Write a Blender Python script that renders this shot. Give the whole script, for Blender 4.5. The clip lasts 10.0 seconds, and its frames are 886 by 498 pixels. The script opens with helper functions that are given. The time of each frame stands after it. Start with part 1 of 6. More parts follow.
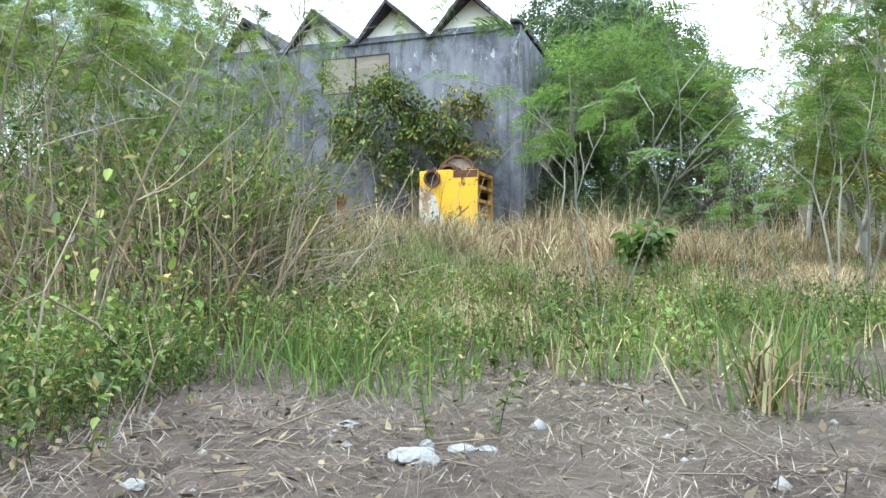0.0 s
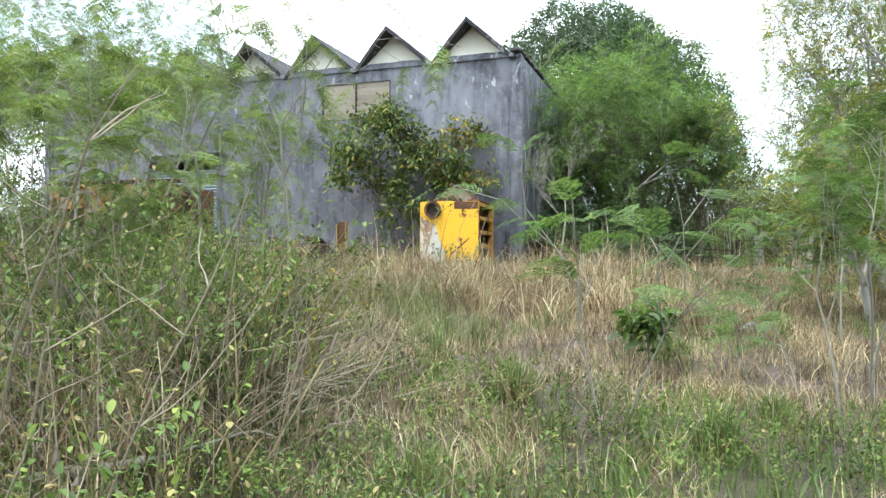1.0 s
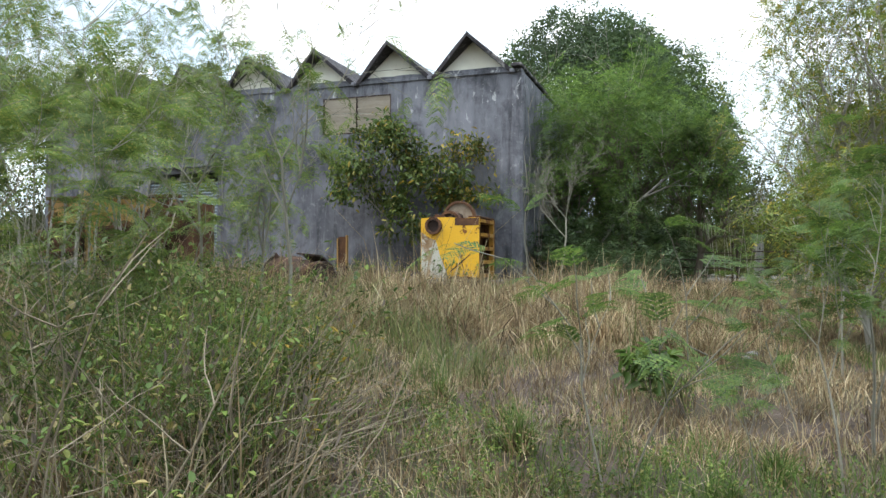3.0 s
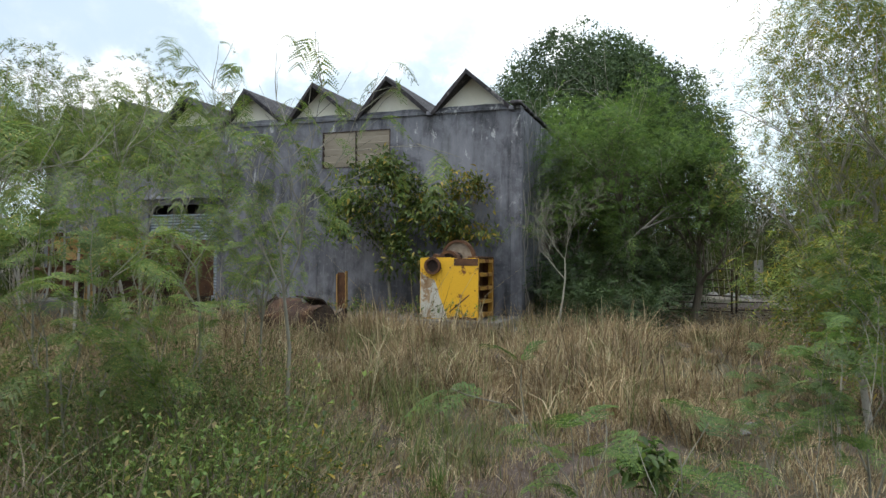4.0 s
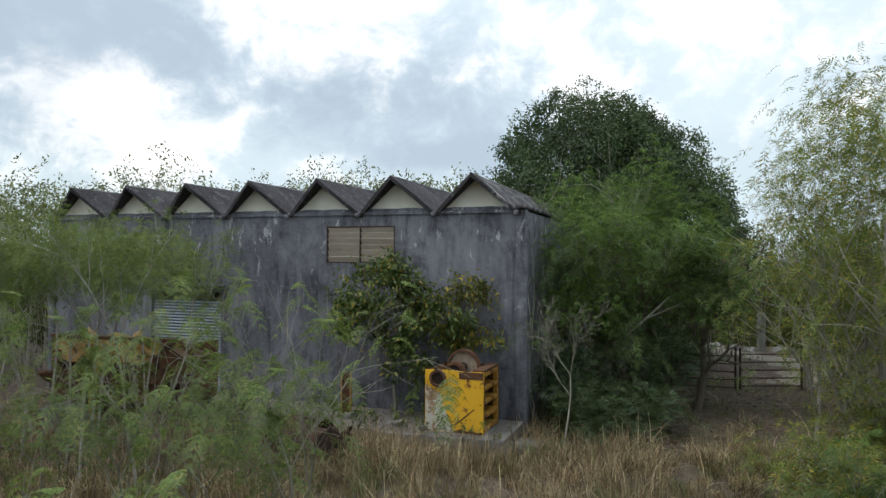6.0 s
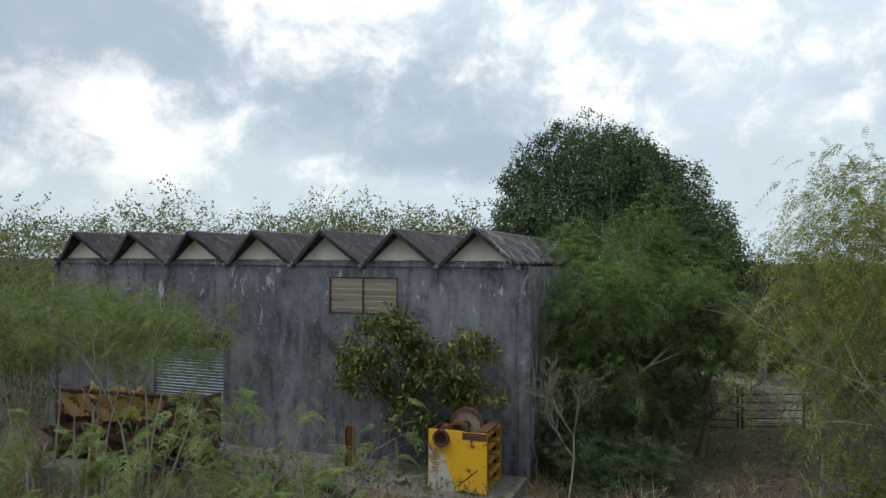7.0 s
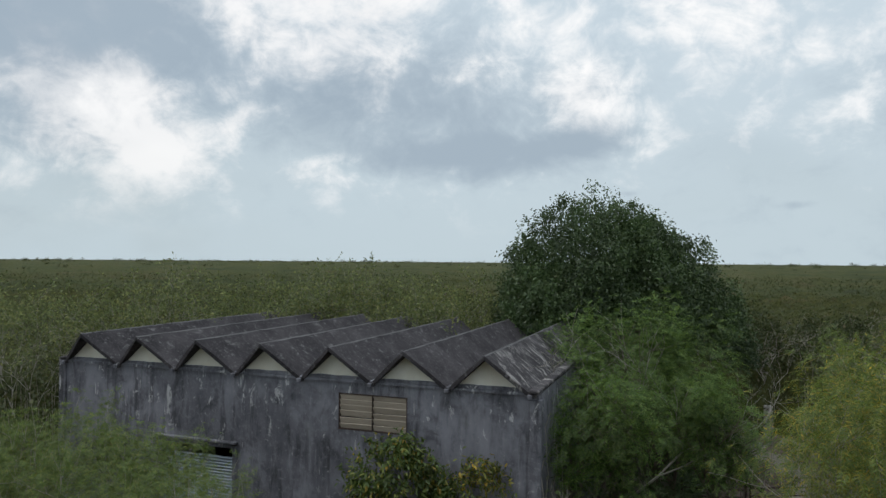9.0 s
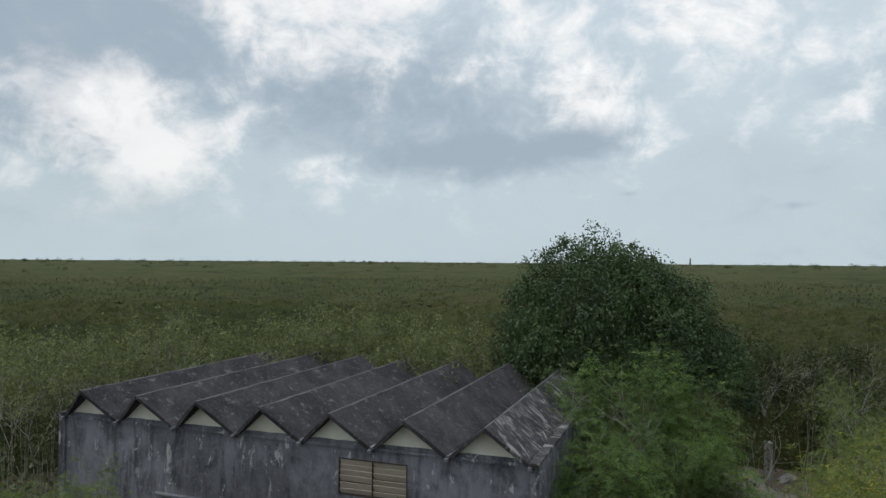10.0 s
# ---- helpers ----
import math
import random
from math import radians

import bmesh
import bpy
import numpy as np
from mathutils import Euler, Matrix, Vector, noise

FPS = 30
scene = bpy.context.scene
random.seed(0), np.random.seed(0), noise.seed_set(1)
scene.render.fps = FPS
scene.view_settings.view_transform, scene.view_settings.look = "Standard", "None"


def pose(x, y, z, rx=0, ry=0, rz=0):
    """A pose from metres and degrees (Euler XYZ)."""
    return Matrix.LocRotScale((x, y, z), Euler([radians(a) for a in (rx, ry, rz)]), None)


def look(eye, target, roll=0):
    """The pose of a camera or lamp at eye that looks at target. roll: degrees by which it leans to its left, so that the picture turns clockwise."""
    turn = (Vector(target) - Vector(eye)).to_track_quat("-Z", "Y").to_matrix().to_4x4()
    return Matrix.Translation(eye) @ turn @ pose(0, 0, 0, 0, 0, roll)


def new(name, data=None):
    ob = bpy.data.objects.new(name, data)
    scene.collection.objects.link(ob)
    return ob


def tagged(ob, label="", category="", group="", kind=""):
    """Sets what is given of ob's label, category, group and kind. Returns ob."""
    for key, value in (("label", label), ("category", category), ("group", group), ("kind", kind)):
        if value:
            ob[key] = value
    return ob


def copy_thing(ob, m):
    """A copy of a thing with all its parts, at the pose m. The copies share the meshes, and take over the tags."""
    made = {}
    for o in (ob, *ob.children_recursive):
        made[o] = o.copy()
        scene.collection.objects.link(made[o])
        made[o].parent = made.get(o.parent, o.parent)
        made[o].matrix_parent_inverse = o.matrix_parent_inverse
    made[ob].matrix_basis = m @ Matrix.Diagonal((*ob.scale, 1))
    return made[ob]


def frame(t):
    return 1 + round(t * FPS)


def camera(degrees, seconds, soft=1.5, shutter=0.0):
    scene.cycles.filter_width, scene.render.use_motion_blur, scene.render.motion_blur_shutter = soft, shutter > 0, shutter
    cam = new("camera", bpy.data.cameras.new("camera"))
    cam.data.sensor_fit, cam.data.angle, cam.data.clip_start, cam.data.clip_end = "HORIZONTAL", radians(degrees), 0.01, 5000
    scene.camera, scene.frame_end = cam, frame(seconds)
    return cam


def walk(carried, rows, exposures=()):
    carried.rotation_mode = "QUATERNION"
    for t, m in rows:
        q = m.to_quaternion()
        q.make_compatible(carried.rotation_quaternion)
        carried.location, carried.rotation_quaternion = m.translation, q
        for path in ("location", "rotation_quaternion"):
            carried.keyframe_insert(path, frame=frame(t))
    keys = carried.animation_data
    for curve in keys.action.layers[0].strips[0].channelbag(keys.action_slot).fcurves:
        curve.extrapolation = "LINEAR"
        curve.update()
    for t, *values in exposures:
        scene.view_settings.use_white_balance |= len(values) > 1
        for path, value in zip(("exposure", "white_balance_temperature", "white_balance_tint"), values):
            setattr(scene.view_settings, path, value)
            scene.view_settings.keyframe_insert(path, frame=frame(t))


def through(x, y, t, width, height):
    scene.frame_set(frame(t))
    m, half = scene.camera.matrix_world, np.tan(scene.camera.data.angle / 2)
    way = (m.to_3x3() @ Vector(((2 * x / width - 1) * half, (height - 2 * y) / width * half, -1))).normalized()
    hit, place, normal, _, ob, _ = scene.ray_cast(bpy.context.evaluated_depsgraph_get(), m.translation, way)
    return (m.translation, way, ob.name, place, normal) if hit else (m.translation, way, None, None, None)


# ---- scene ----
# ================= camera: a drone that rises straight up before the old shed =================
cam = camera(65.07, 10.0, soft=1.45)
# seconds, x, y, z of the eye; the heading does not change
RISE = [
    (0.0, 0.25, 0.06, 0.362), (0.5, 0.24, 0.06, 0.803), (1.0, 0.23, 0.06, 1.010), (1.5, 0.215, 0.06, 1.012),
    (2.0, 0.20, 0.05, 1.026), (2.5, 0.204, 0.05, 1.104), (4.0, 0.223, 0.02, 2.180), (4.5, 0.213, 0.0, 2.668),
    (5.0, 0.18, 0.0, 3.235), (5.5, 0.136, 0.0, 3.872), (7.0, 0.02, -0.03, 5.768), (7.5, -0.03, -0.04, 6.385),
    (8.0, -0.08, -0.05, 7.106), (8.5, -0.177, -0.05, 7.862), (9.0, -0.235, -0.05, 8.645), (9.5, -0.25, -0.05, 9.435),
    (10.0, -0.25, -0.05, 10.25),
]
EXPOSURES = [(0.0, 2.0, 5950, 5), (0.5, 2.0, 6000, 6), (1.0, 1.92, 6250, 9), (2.5, 1.47, 6350, 10), (4.0, 0.68, 6500, 10), (4.5, 0.56, 6500, 10), (5.0, 0.62, 6500, 10), (5.5, 0.42, 6500, 10),
             (7.0, 0.0, 6500, 10), (8.0, -0.16, 6500, 10), (10.0, -0.3, 6500, 10)]
walk(cam, [(t, pose(x, y, z, 91.007, -0.44, 0)) for t, x, y, z in RISE], EXPOSURES)

# ================= sky and sun =================
SUN_AZ, SUN_EL = radians(-100), radians(60)      # azimuth from ahead (+y), to the left; behind cloud


def build_world():
    world = bpy.data.worlds.new("cloudy_sky")
    scene.world = world
    world.use_nodes = True
    nt = world.node_tree
    nt.nodes.clear()
    N, L = nt.nodes.new, nt.links.new
    out, bg = N("ShaderNodeOutputWorld"), N("ShaderNodeBackground")
    L(bg.outputs[0], out.inputs[0])
    co = N("ShaderNodeTexCoord")
    sky = N("ShaderNodeTexSky")
    sky.sky_type, sky.sun_disc = "NISHITA", False
    sky.sun_elevation, sky.sun_rotation = SUN_EL, SUN_AZ
    sky.dust_density, sky.air_density = 2.0, 1.2
    dim = N("ShaderNodeVectorMath"); dim.operation = "SCALE"
    L(sky.outputs[0], dim.inputs[0]); dim.inputs["Scale"].default_value = 0.09

    def noise_tex(scale, detail, rough, stretch, off=(0, 0, 0), warp=0.0):
        mp = N("ShaderNodeMapping")
        mp.inputs["Scale"].default_value = stretch
        mp.inputs["Location"].default_value = off
        L(co.outputs["Generated"], mp.inputs["Vector"])
        nz = N("ShaderNodeTexNoise")
        nz.inputs["Scale"].default_value, nz.inputs["Detail"].default_value = scale, detail
        nz.inputs["Roughness"].default_value, nz.inputs["Distortion"].default_value = rough, warp
        L(mp.outputs[0], nz.inputs["Vector"])
        return nz.outputs["Fac"]

    def op(kind, a, b=None):
        m = N("ShaderNodeMath"); m.operation = kind
        for i, s in enumerate((a, b)):
            if s is None:
                continue
            if isinstance(s, (int, float)):
                m.inputs[i].default_value = s
            else:
                L(s, m.inputs[i])
        return m.outputs[0]

    def smooth(v, lo, hi):
        m = N("ShaderNodeMapRange"); m.interpolation_type = "SMOOTHSTEP"
        L(v, m.inputs["Value"])
        m.inputs["From Min"].default_value, m.inputs["From Max"].default_value = lo, hi
        return m.outputs["Result"]

    def bank(across, up, wide, high):
        """A cloud bank round a direction of the sky: 1 in its middle, 0 outside."""
        mid = Vector((across, 1, up)).normalized()
        d = N("ShaderNodeVectorMath"); d.operation = "SUBTRACT"
        L(co.outputs["Generated"], d.inputs[0]); d.inputs[1].default_value = mid
        s = N("ShaderNodeVectorMath"); s.operation = "MULTIPLY"
        L(d.outputs[0], s.inputs[0]); s.inputs[1].default_value = (1 / wide, 1 / max(wide, 0.2), 1 / high)
        ln = N("ShaderNodeVectorMath"); ln.operation = "LENGTH"
        L(s.outputs[0], ln.inputs[0])
        return smooth(ln.outputs["Value"], 1.0, 0.0)

    def total(parts):
        acc = parts[0]
        for p in parts[1:]:
            acc = op("ADD", acc, p)
        return acc

    def mix(fac, a, b):
        m = N("ShaderNodeMix"); m.data_type = "RGBA"
        L(fac, m.inputs["Factor"])
        for s, i in ((a, 6), (b, 7)):
            if isinstance(s, tuple):
                m.inputs[i].default_value = (*s, 1)
            else:
                L(s, m.inputs[i])
        return m.outputs[2]

    sep = N("ShaderNodeSeparateXYZ")
    L(co.outputs["Generated"], sep.inputs[0])
    height = smooth(sep.outputs["Z"], 0.0, 0.35)
    veil = mix(height, (0.645, 0.765, 0.83), (0.70, 0.82, 0.91))
    big = noise_tex(3.0, 6, 0.55, (1, 1, 1.6), (0.3, 0.1, 0.7), 0.3)
    fine = noise_tex(8.0, 10, 0.60, (1, 1, 1.4), (1.3, 0.2, 0.2), 0.5)
    puff = noise_tex(22.0, 8, 0.62, (1, 1, 1.2), (2.1, 0.7, 0.4), 0.4)
    lumpy = total([op("MULTIPLY", big, 1.2), op("MULTIPLY", fine, 2.2), op("MULTIPLY", puff, 1.2)])
    lumpy = op("SUBTRACT", lumpy, 2.3)
    # sunlit edges of the clouds, then their grey undersides
    bright = total([lumpy] + [op("MULTIPLY", bank(a, u, w, h), k) for a, u, w, h, k in (
        (-0.45, 0.205, 0.25, 0.115, 0.75), (-0.56, 0.25, 0.16, 0.06, 0.7), (-0.40, 0.165, 0.10, 0.05, 0.4), (-0.12, 0.36, 0.42, 0.13, 0.6), (0.20, 0.245, 0.11, 0.09, 0.75),
        (0.32, 0.36, 0.28, 0.12, 0.35), (-0.45, 0.06, 0.3, 0.08, 0.3), (0.0, 0.10, 0.35, 0.03, 0.08))])
    grey = total([op("MULTIPLY", lumpy, -0.85)] + [op("MULTIPLY", bank(a, u, w, h), k) for a, u, w, h, k in (
        (-0.58, 0.37, 0.36, 0.15, 1.9), (0.03, 0.20, 0.46, 0.14, 0.72), (0.03, 0.148, 0.30, 0.05, 0.8), (-0.16, 0.25, 0.28, 0.11, 0.75), (0.06, 0.28, 0.13, 0.08, 0.3), (-0.60, 0.18, 0.18, 0.07, 0.8),
        (0.22, 0.18, 0.12, 0.04, 0.7), (0.62, 0.26, 0.12, 0.14, 0.6), (0.51, 0.085, 0.035, 0.010, 0.6), (0.27, 0.10, 0.02, 0.007, 0.55))])
    up_here = smooth(sep.outputs["Z"], 0.02, 0.13)
    c = mix(op("MULTIPLY", op("MULTIPLY", smooth(bright, 0.02, 0.85), up_here), 0.97), veil, (1.2, 1.2, 1.2))
    c = mix(op("MULTIPLY", smooth(grey, 0.12, 1.35), 0.85), c, (0.41, 0.51, 0.61))
    thin = noise_tex(2.0, 4, 0.5, (1, 1, 2), (4, 2, 1))
    c = mix(op("MULTIPLY", smooth(thin, 0.45, 0.75), 0.2), c, dim.outputs[0])
    # an overcast sky brightens towards the zenith
    lift = N("ShaderNodeVectorMath"); lift.operation = "SCALE"
    L(c, lift.inputs[0])
    L(op("ADD", 1.0, op("MULTIPLY", smooth(sep.outputs["Z"], 0.36, 0.95), 0.95)), lift.inputs["Scale"])
    c = lift.outputs[0]
    L(c, bg.inputs["Color"])
    bg.inputs["Strength"].default_value = 1.0


build_world()
sun_data = bpy.data.lights.new("sun", "SUN")
sun_data.energy, sun_data.angle, sun_data.color = 1.3, radians(25), (1.0, 0.96, 0.9)
sun = new("sun", sun_data)
sun.matrix_world = look((math.sin(SUN_AZ) * math.cos(SUN_EL) * 50, math.cos(SUN_AZ) * math.cos(SUN_EL) * 50, math.sin(SUN_EL) * 50), (0, 0, 0))


# ================= materials =================
class Nodes:
    """A short way to wire a node material."""

    def __init__(self, name):
        self.m = bpy.data.materials.new(name)
        self.m.use_nodes = True
        self.t = self.m.node_tree
        self.t.nodes.clear()
        self.out = self.node("ShaderNodeOutputMaterial")
        self.co = self.node("ShaderNodeTexCoord")

    def node(self, kind):
        return self.t.nodes.new(kind)

    def link(self, a, b):
        self.t.links.new(a, b)

    def put(self, socket, v):
        if isinstance(v, bpy.types.NodeSocket):
            self.link(v, socket)
        elif isinstance(v, tuple) and len(v) == 3 and socket.type == "RGBA":
            socket.default_value = (*v, 1)
        else:
            socket.default_value = v

    def noise(self, scale, detail=6, rough=0.55, stretch=(1, 1, 1), off=(0, 0, 0), warp=0.0, space="Object"):
        mp = self.node("ShaderNodeMapping")
        mp.inputs["Scale"].default_value, mp.inputs["Location"].default_value = stretch, off
        self.link(self.co.outputs[space], mp.inputs["Vector"])
        n = self.node("ShaderNodeTexNoise")
        n.inputs["Scale"].default_value, n.inputs["Detail"].default_value = scale, detail
        n.inputs["Roughness"].default_value, n.inputs["Distortion"].default_value = rough, warp
        self.link(mp.outputs[0], n.inputs["Vector"])
        return n.outputs["Fac"]

    def ramp(self, v, lo, hi, a=0.0, b=1.0):
        m = self.node("ShaderNodeMapRange"); m.interpolation_type = "SMOOTHSTEP"
        self.link(v, m.inputs["Value"])
        for k, x in (("From Min", lo), ("From Max", hi), ("To Min", a), ("To Max", b)):
            m.inputs[k].default_value = x
        return m.outputs["Result"]

    def op(self, kind, a, b=0.0):
        m = self.node("ShaderNodeMath"); m.operation = kind
        self.put(m.inputs[0], a); self.put(m.inputs[1], b)
        return m.outputs[0]

    def mix(self, fac, a, b, blend="MIX"):
        m = self.node("ShaderNodeMix"); m.data_type, m.blend_type = "RGBA", blend
        self.put(m.inputs["Factor"], fac); self.put(m.inputs[6], a); self.put(m.inputs[7], b)
        return m.outputs[2]

    def bump(self, v, strength, distance):
        b = self.node("ShaderNodeBump")
        b.inputs["Strength"].default_value, b.inputs["Distance"].default_value = strength, distance
        self.link(v, b.inputs["Height"])
        return b.outputs[0]

    def solid(self, color, rough=0.8, metal=0.0, normal=None, spec=0.4):
        p = self.node("ShaderNodeBsdfPrincipled")
        self.put(p.inputs["Base Color"], color); self.put(p.inputs["Roughness"], rough); self.put(p.inputs["Metallic"], metal)
        p.inputs["Specular IOR Level"].default_value = spec
        if normal is not None:
            self.link(normal, p.inputs["Normal"])
        self.link(p.outputs[0], self.out.inputs[0])
        return self.m

    def leafy(self, color, through=0.35, rough=0.55, gloss=0.06):
        d, t = self.node("ShaderNodeBsdfDiffuse"), self.node("ShaderNodeBsdfTranslucent")
        g = self.node("ShaderNodeBsdfGlossy")
        a, b = self.node("ShaderNodeMixShader"), self.node("ShaderNodeMixShader")
        self.put(d.inputs["Color"], color); self.put(t.inputs["Color"], color)
        g.inputs["Roughness"].default_value = rough
        a.inputs[0].default_value, b.inputs[0].default_value = through, gloss
        self.link(d.outputs[0], a.inputs[1]); self.link(t.outputs[0], a.inputs[2])
        self.link(a.outputs[0], b.inputs[1]); self.link(g.outputs[0], b.inputs[2])
        self.link(b.outputs[0], self.out.inputs[0])
        return self.m

    def island(self):
        return self.node("ShaderNodeNewGeometry").outputs["Random Per Island"]

    def place(self):
        return self.node("ShaderNodeNewGeometry").outputs["Position"]

    def colors(self, v, stops):
        r = self.node("ShaderNodeValToRGB")
        e = r.color_ramp.elements
        while len(e) < len(stops):
            e.new(0.5)
        for el, (pos, c) in zip(e, stops):
            el.position, el.color = pos, (*c, 1)
        self.put(r.inputs[0], v)
        return r.outputs[0]


def leaf_material(name, stops, through=0.35, patch=2.5, gloss=0.025, low=0.6, high=1.15):
    n = Nodes(name)
    c = n.colors(n.island(), stops)
    p = n.noise(patch, 3, 0.5)
    c = n.mix(n.ramp(p, 0.35, 0.65), n.mix(1.0, c, (low, low, low * 0.95), "MULTIPLY"), n.mix(1.0, c, (high, high, high), "MULTIPLY"))
    return n.leafy(c, through, gloss=gloss)


LEAF_FEATHER = leaf_material("leaf_feathery", [(0, (0.080, 0.115, 0.031)), (0.55, (0.118, 0.170, 0.040)), (0.85, (0.17, 0.21, 0.046)), (1, (0.25, 0.23, 0.055))], 0.45)
LEAF_LIME = leaf_material("leaf_yellow_green", [(0, (0.088, 0.126, 0.028)), (0.5, (0.148, 0.198, 0.036)), (0.85, (0.23, 0.23, 0.040)), (1, (0.42, 0.30, 0.034))], 0.50)
LEAF_YOUNG = leaf_material("leaf_young", [(0, (0.075, 0.118, 0.028)), (0.6, (0.125, 0.185, 0.040)), (0.9, (0.20, 0.235, 0.06)), (1, (0.30, 0.26, 0.07))], 0.46)
LEAF_ACACIA = leaf_material("leaf_acacia", [(0, (0.048, 0.090, 0.022)), (0.6, (0.115, 0.190, 0.040)), (1, (0.185, 0.245, 0.056))], 0.50, 0.7, 0.025, 0.5, 1.2)
LEAF_DARK = leaf_material("leaf_dark_broad", [(0, (0.030, 0.055, 0.018)), (0.6, (0.060, 0.100, 0.029)), (1, (0.092, 0.132, 0.045))], 0.28, 0.5, 0.04)
LEAF_SHRUB = leaf_material("leaf_shrub", [(0, (0.055, 0.088, 0.024)), (0.6, (0.105, 0.150, 0.036)), (0.9, (0.17, 0.19, 0.04)), (1, (0.34, 0.24, 0.04))], 0.42, 1.5)
LEAF_YELLOW = leaf_material("leaf_yellowing", [(0, (0.07, 0.105, 0.025)), (0.55, (0.13, 0.15, 0.03)), (0.8, (0.22, 0.19, 0.03)), (1, (0.42, 0.27, 0.03))], 0.35, 1.5)
LEAF_SPARSE = leaf_material("leaf_sparse", [(0, (0.10, 0.12, 0.05)), (0.6, (0.15, 0.18, 0.06)), (1, (0.24, 0.24, 0.08))], 0.4, 1.0)
LITTER = leaf_material("fallen_leaves", [(0, (0.05, 0.035, 0.022)), (0.6, (0.12, 0.08, 0.045)), (1, (0.22, 0.17, 0.10))], 0.1, 2.0)
WEED = leaf_material("weed_green", [(0, (0.050, 0.078, 0.020)), (0.5, (0.108, 0.165, 0.034)), (0.82, (0.185, 0.225, 0.05)), (0.91, (0.28, 0.23, 0.08)), (1, (0.24, 0.17, 0.09))], 0.32, 1.3, 0.02, 0.5, 1.2)
GRASS_GREEN = leaf_material("grass_green", [(0, (0.062, 0.108, 0.024)), (0.6, (0.112, 0.182, 0.038)), (1, (0.22, 0.25, 0.07))], 0.35, 1.8, 0.02, 0.6, 1.2)
GRASS_DRY = leaf_material("grass_dry", [(0, (0.075, 0.054, 0.032)), (0.35, (0.235, 0.158, 0.085)), (0.65, (0.385, 0.280, 0.160)), (0.88, (0.57, 0.465, 0.295)), (1, (0.16, 0.19, 0.060))], 0.3, 1.6, 0.02, 0.5, 1.15)
GRASS_OLIVE = leaf_material("grass_olive", [(0, (0.085, 0.105, 0.036)), (0.6, (0.15, 0.175, 0.055)), (1, (0.30, 0.27, 0.12))], 0.3, 1.4)
STRAW = leaf_material("straw", [(0, (0.055, 0.041, 0.033)), (0.55, (0.125, 0.096, 0.076)), (1, (0.27, 0.225, 0.18))], 0.1, 2.2)


def bark_material(name, a, b, scale=14):
    n = Nodes(name)
    v = n.noise(scale, 8, 0.65, (1, 1, 0.25))
    w = n.noise(2.0, 4, 0.6)
    c = n.mix(v, a, b)
    c = n.mix(n.ramp(w, 0.45, 0.75, 0, 0.5), c, tuple(x * 0.5 for x in a))
    return n.solid(c, 0.9, normal=n.bump(v, 0.6, 0.02), spec=0.2)


BARK_PALE = bark_material("bark_pale", (0.20, 0.175, 0.145), (0.36, 0.33, 0.29))
BARK_YOUNG = bark_material("bark_young", (0.12, 0.11, 0.085), (0.26, 0.24, 0.19))
BARK_BROWN = bark_material("bark_brown", (0.07, 0.055, 0.042), (0.17, 0.14, 0.11))
STALK = bark_material("dry_stalk", (0.09, 0.07, 0.05), (0.22, 0.175, 0.125), 30)
STALK_PALE = bark_material("pale_stalk", (0.11, 0.088, 0.060), (0.30, 0.245, 0.17), 30)
BARK_DEAD = bark_material("bark_dead", (0.17, 0.145, 0.12), (0.36, 0.32, 0.27))


def concrete_wall_material():
    n = Nodes("weathered_black_concrete")
    broad = n.noise(0.55, 7, 0.6, (1, 1, 0.7), warp=0.4)
    grit = n.noise(9, 8, 0.7)
    streak = n.noise(2.6, 7, 0.65, (1.3, 1.3, 0.16), (0, 0, 0), 0.3)
    thin = n.noise(8, 7, 0.72, (1, 1, 0.12), (3, 0, 0), 0.3)
    blot = n.noise(1.7, 9, 0.72, (1, 1, 0.7), (2, 7, 3), 0.6)
    c = n.mix(n.ramp(broad, 0.3, 0.72), (0.064, 0.063, 0.073), (0.20, 0.195, 0.218))
    c = n.mix(n.ramp(blot, 0.45, 0.70, 0, 0.8), c, (0.030, 0.029, 0.034))
    c = n.mix(n.ramp(streak, 0.48, 0.68, 0, 0.75), c, (0.028, 0.027, 0.031))
    c = n.mix(n.ramp(thin, 0.53, 0.72, 0, 0.5), c, (0.24, 0.235, 0.25))
    c = n.mix(n.ramp(grit, 0.5, 0.72, 0, 0.55), c, (0.23, 0.225, 0.235))
    pale = n.noise(0.8, 5, 0.6, (1, 1, 0.6), (11, 3, 6), 0.4)
    c = n.mix(n.ramp(pale, 0.48, 0.70, 0, 0.6), c, (0.23, 0.225, 0.25))
    # old whitewash that is left in flakes and runs
    sep = n.node("ShaderNodeSeparateXYZ"); n.link(n.co.outputs["Object"], sep.inputs[0])
    high = n.ramp(sep.outputs["Z"], 2.0, 5.4, 0.15, 1.0)
    flake = n.noise(2.6, 10, 0.72, (1.3, 1.3, 0.55), (5, 2, 1), 0.7)
    c = n.mix(n.op("MULTIPLY", n.ramp(flake, 0.59, 0.63, 0, 0.75), high), c, (0.42, 0.41, 0.405))
    moss = n.noise(1.4, 6, 0.65, (1, 1, 0.5), (8, 4, 2))
    c = n.mix(n.ramp(moss, 0.58, 0.8, 0, 0.4), c, (0.075, 0.085, 0.055))
    h = n.op("ADD", n.op("MULTIPLY", grit, 0.5), flake)
    return n.solid(c, n.ramp(grit, 0.2, 0.8, 0.75, 0.95), normal=n.bump(h, 0.5, 0.02), spec=0.25)


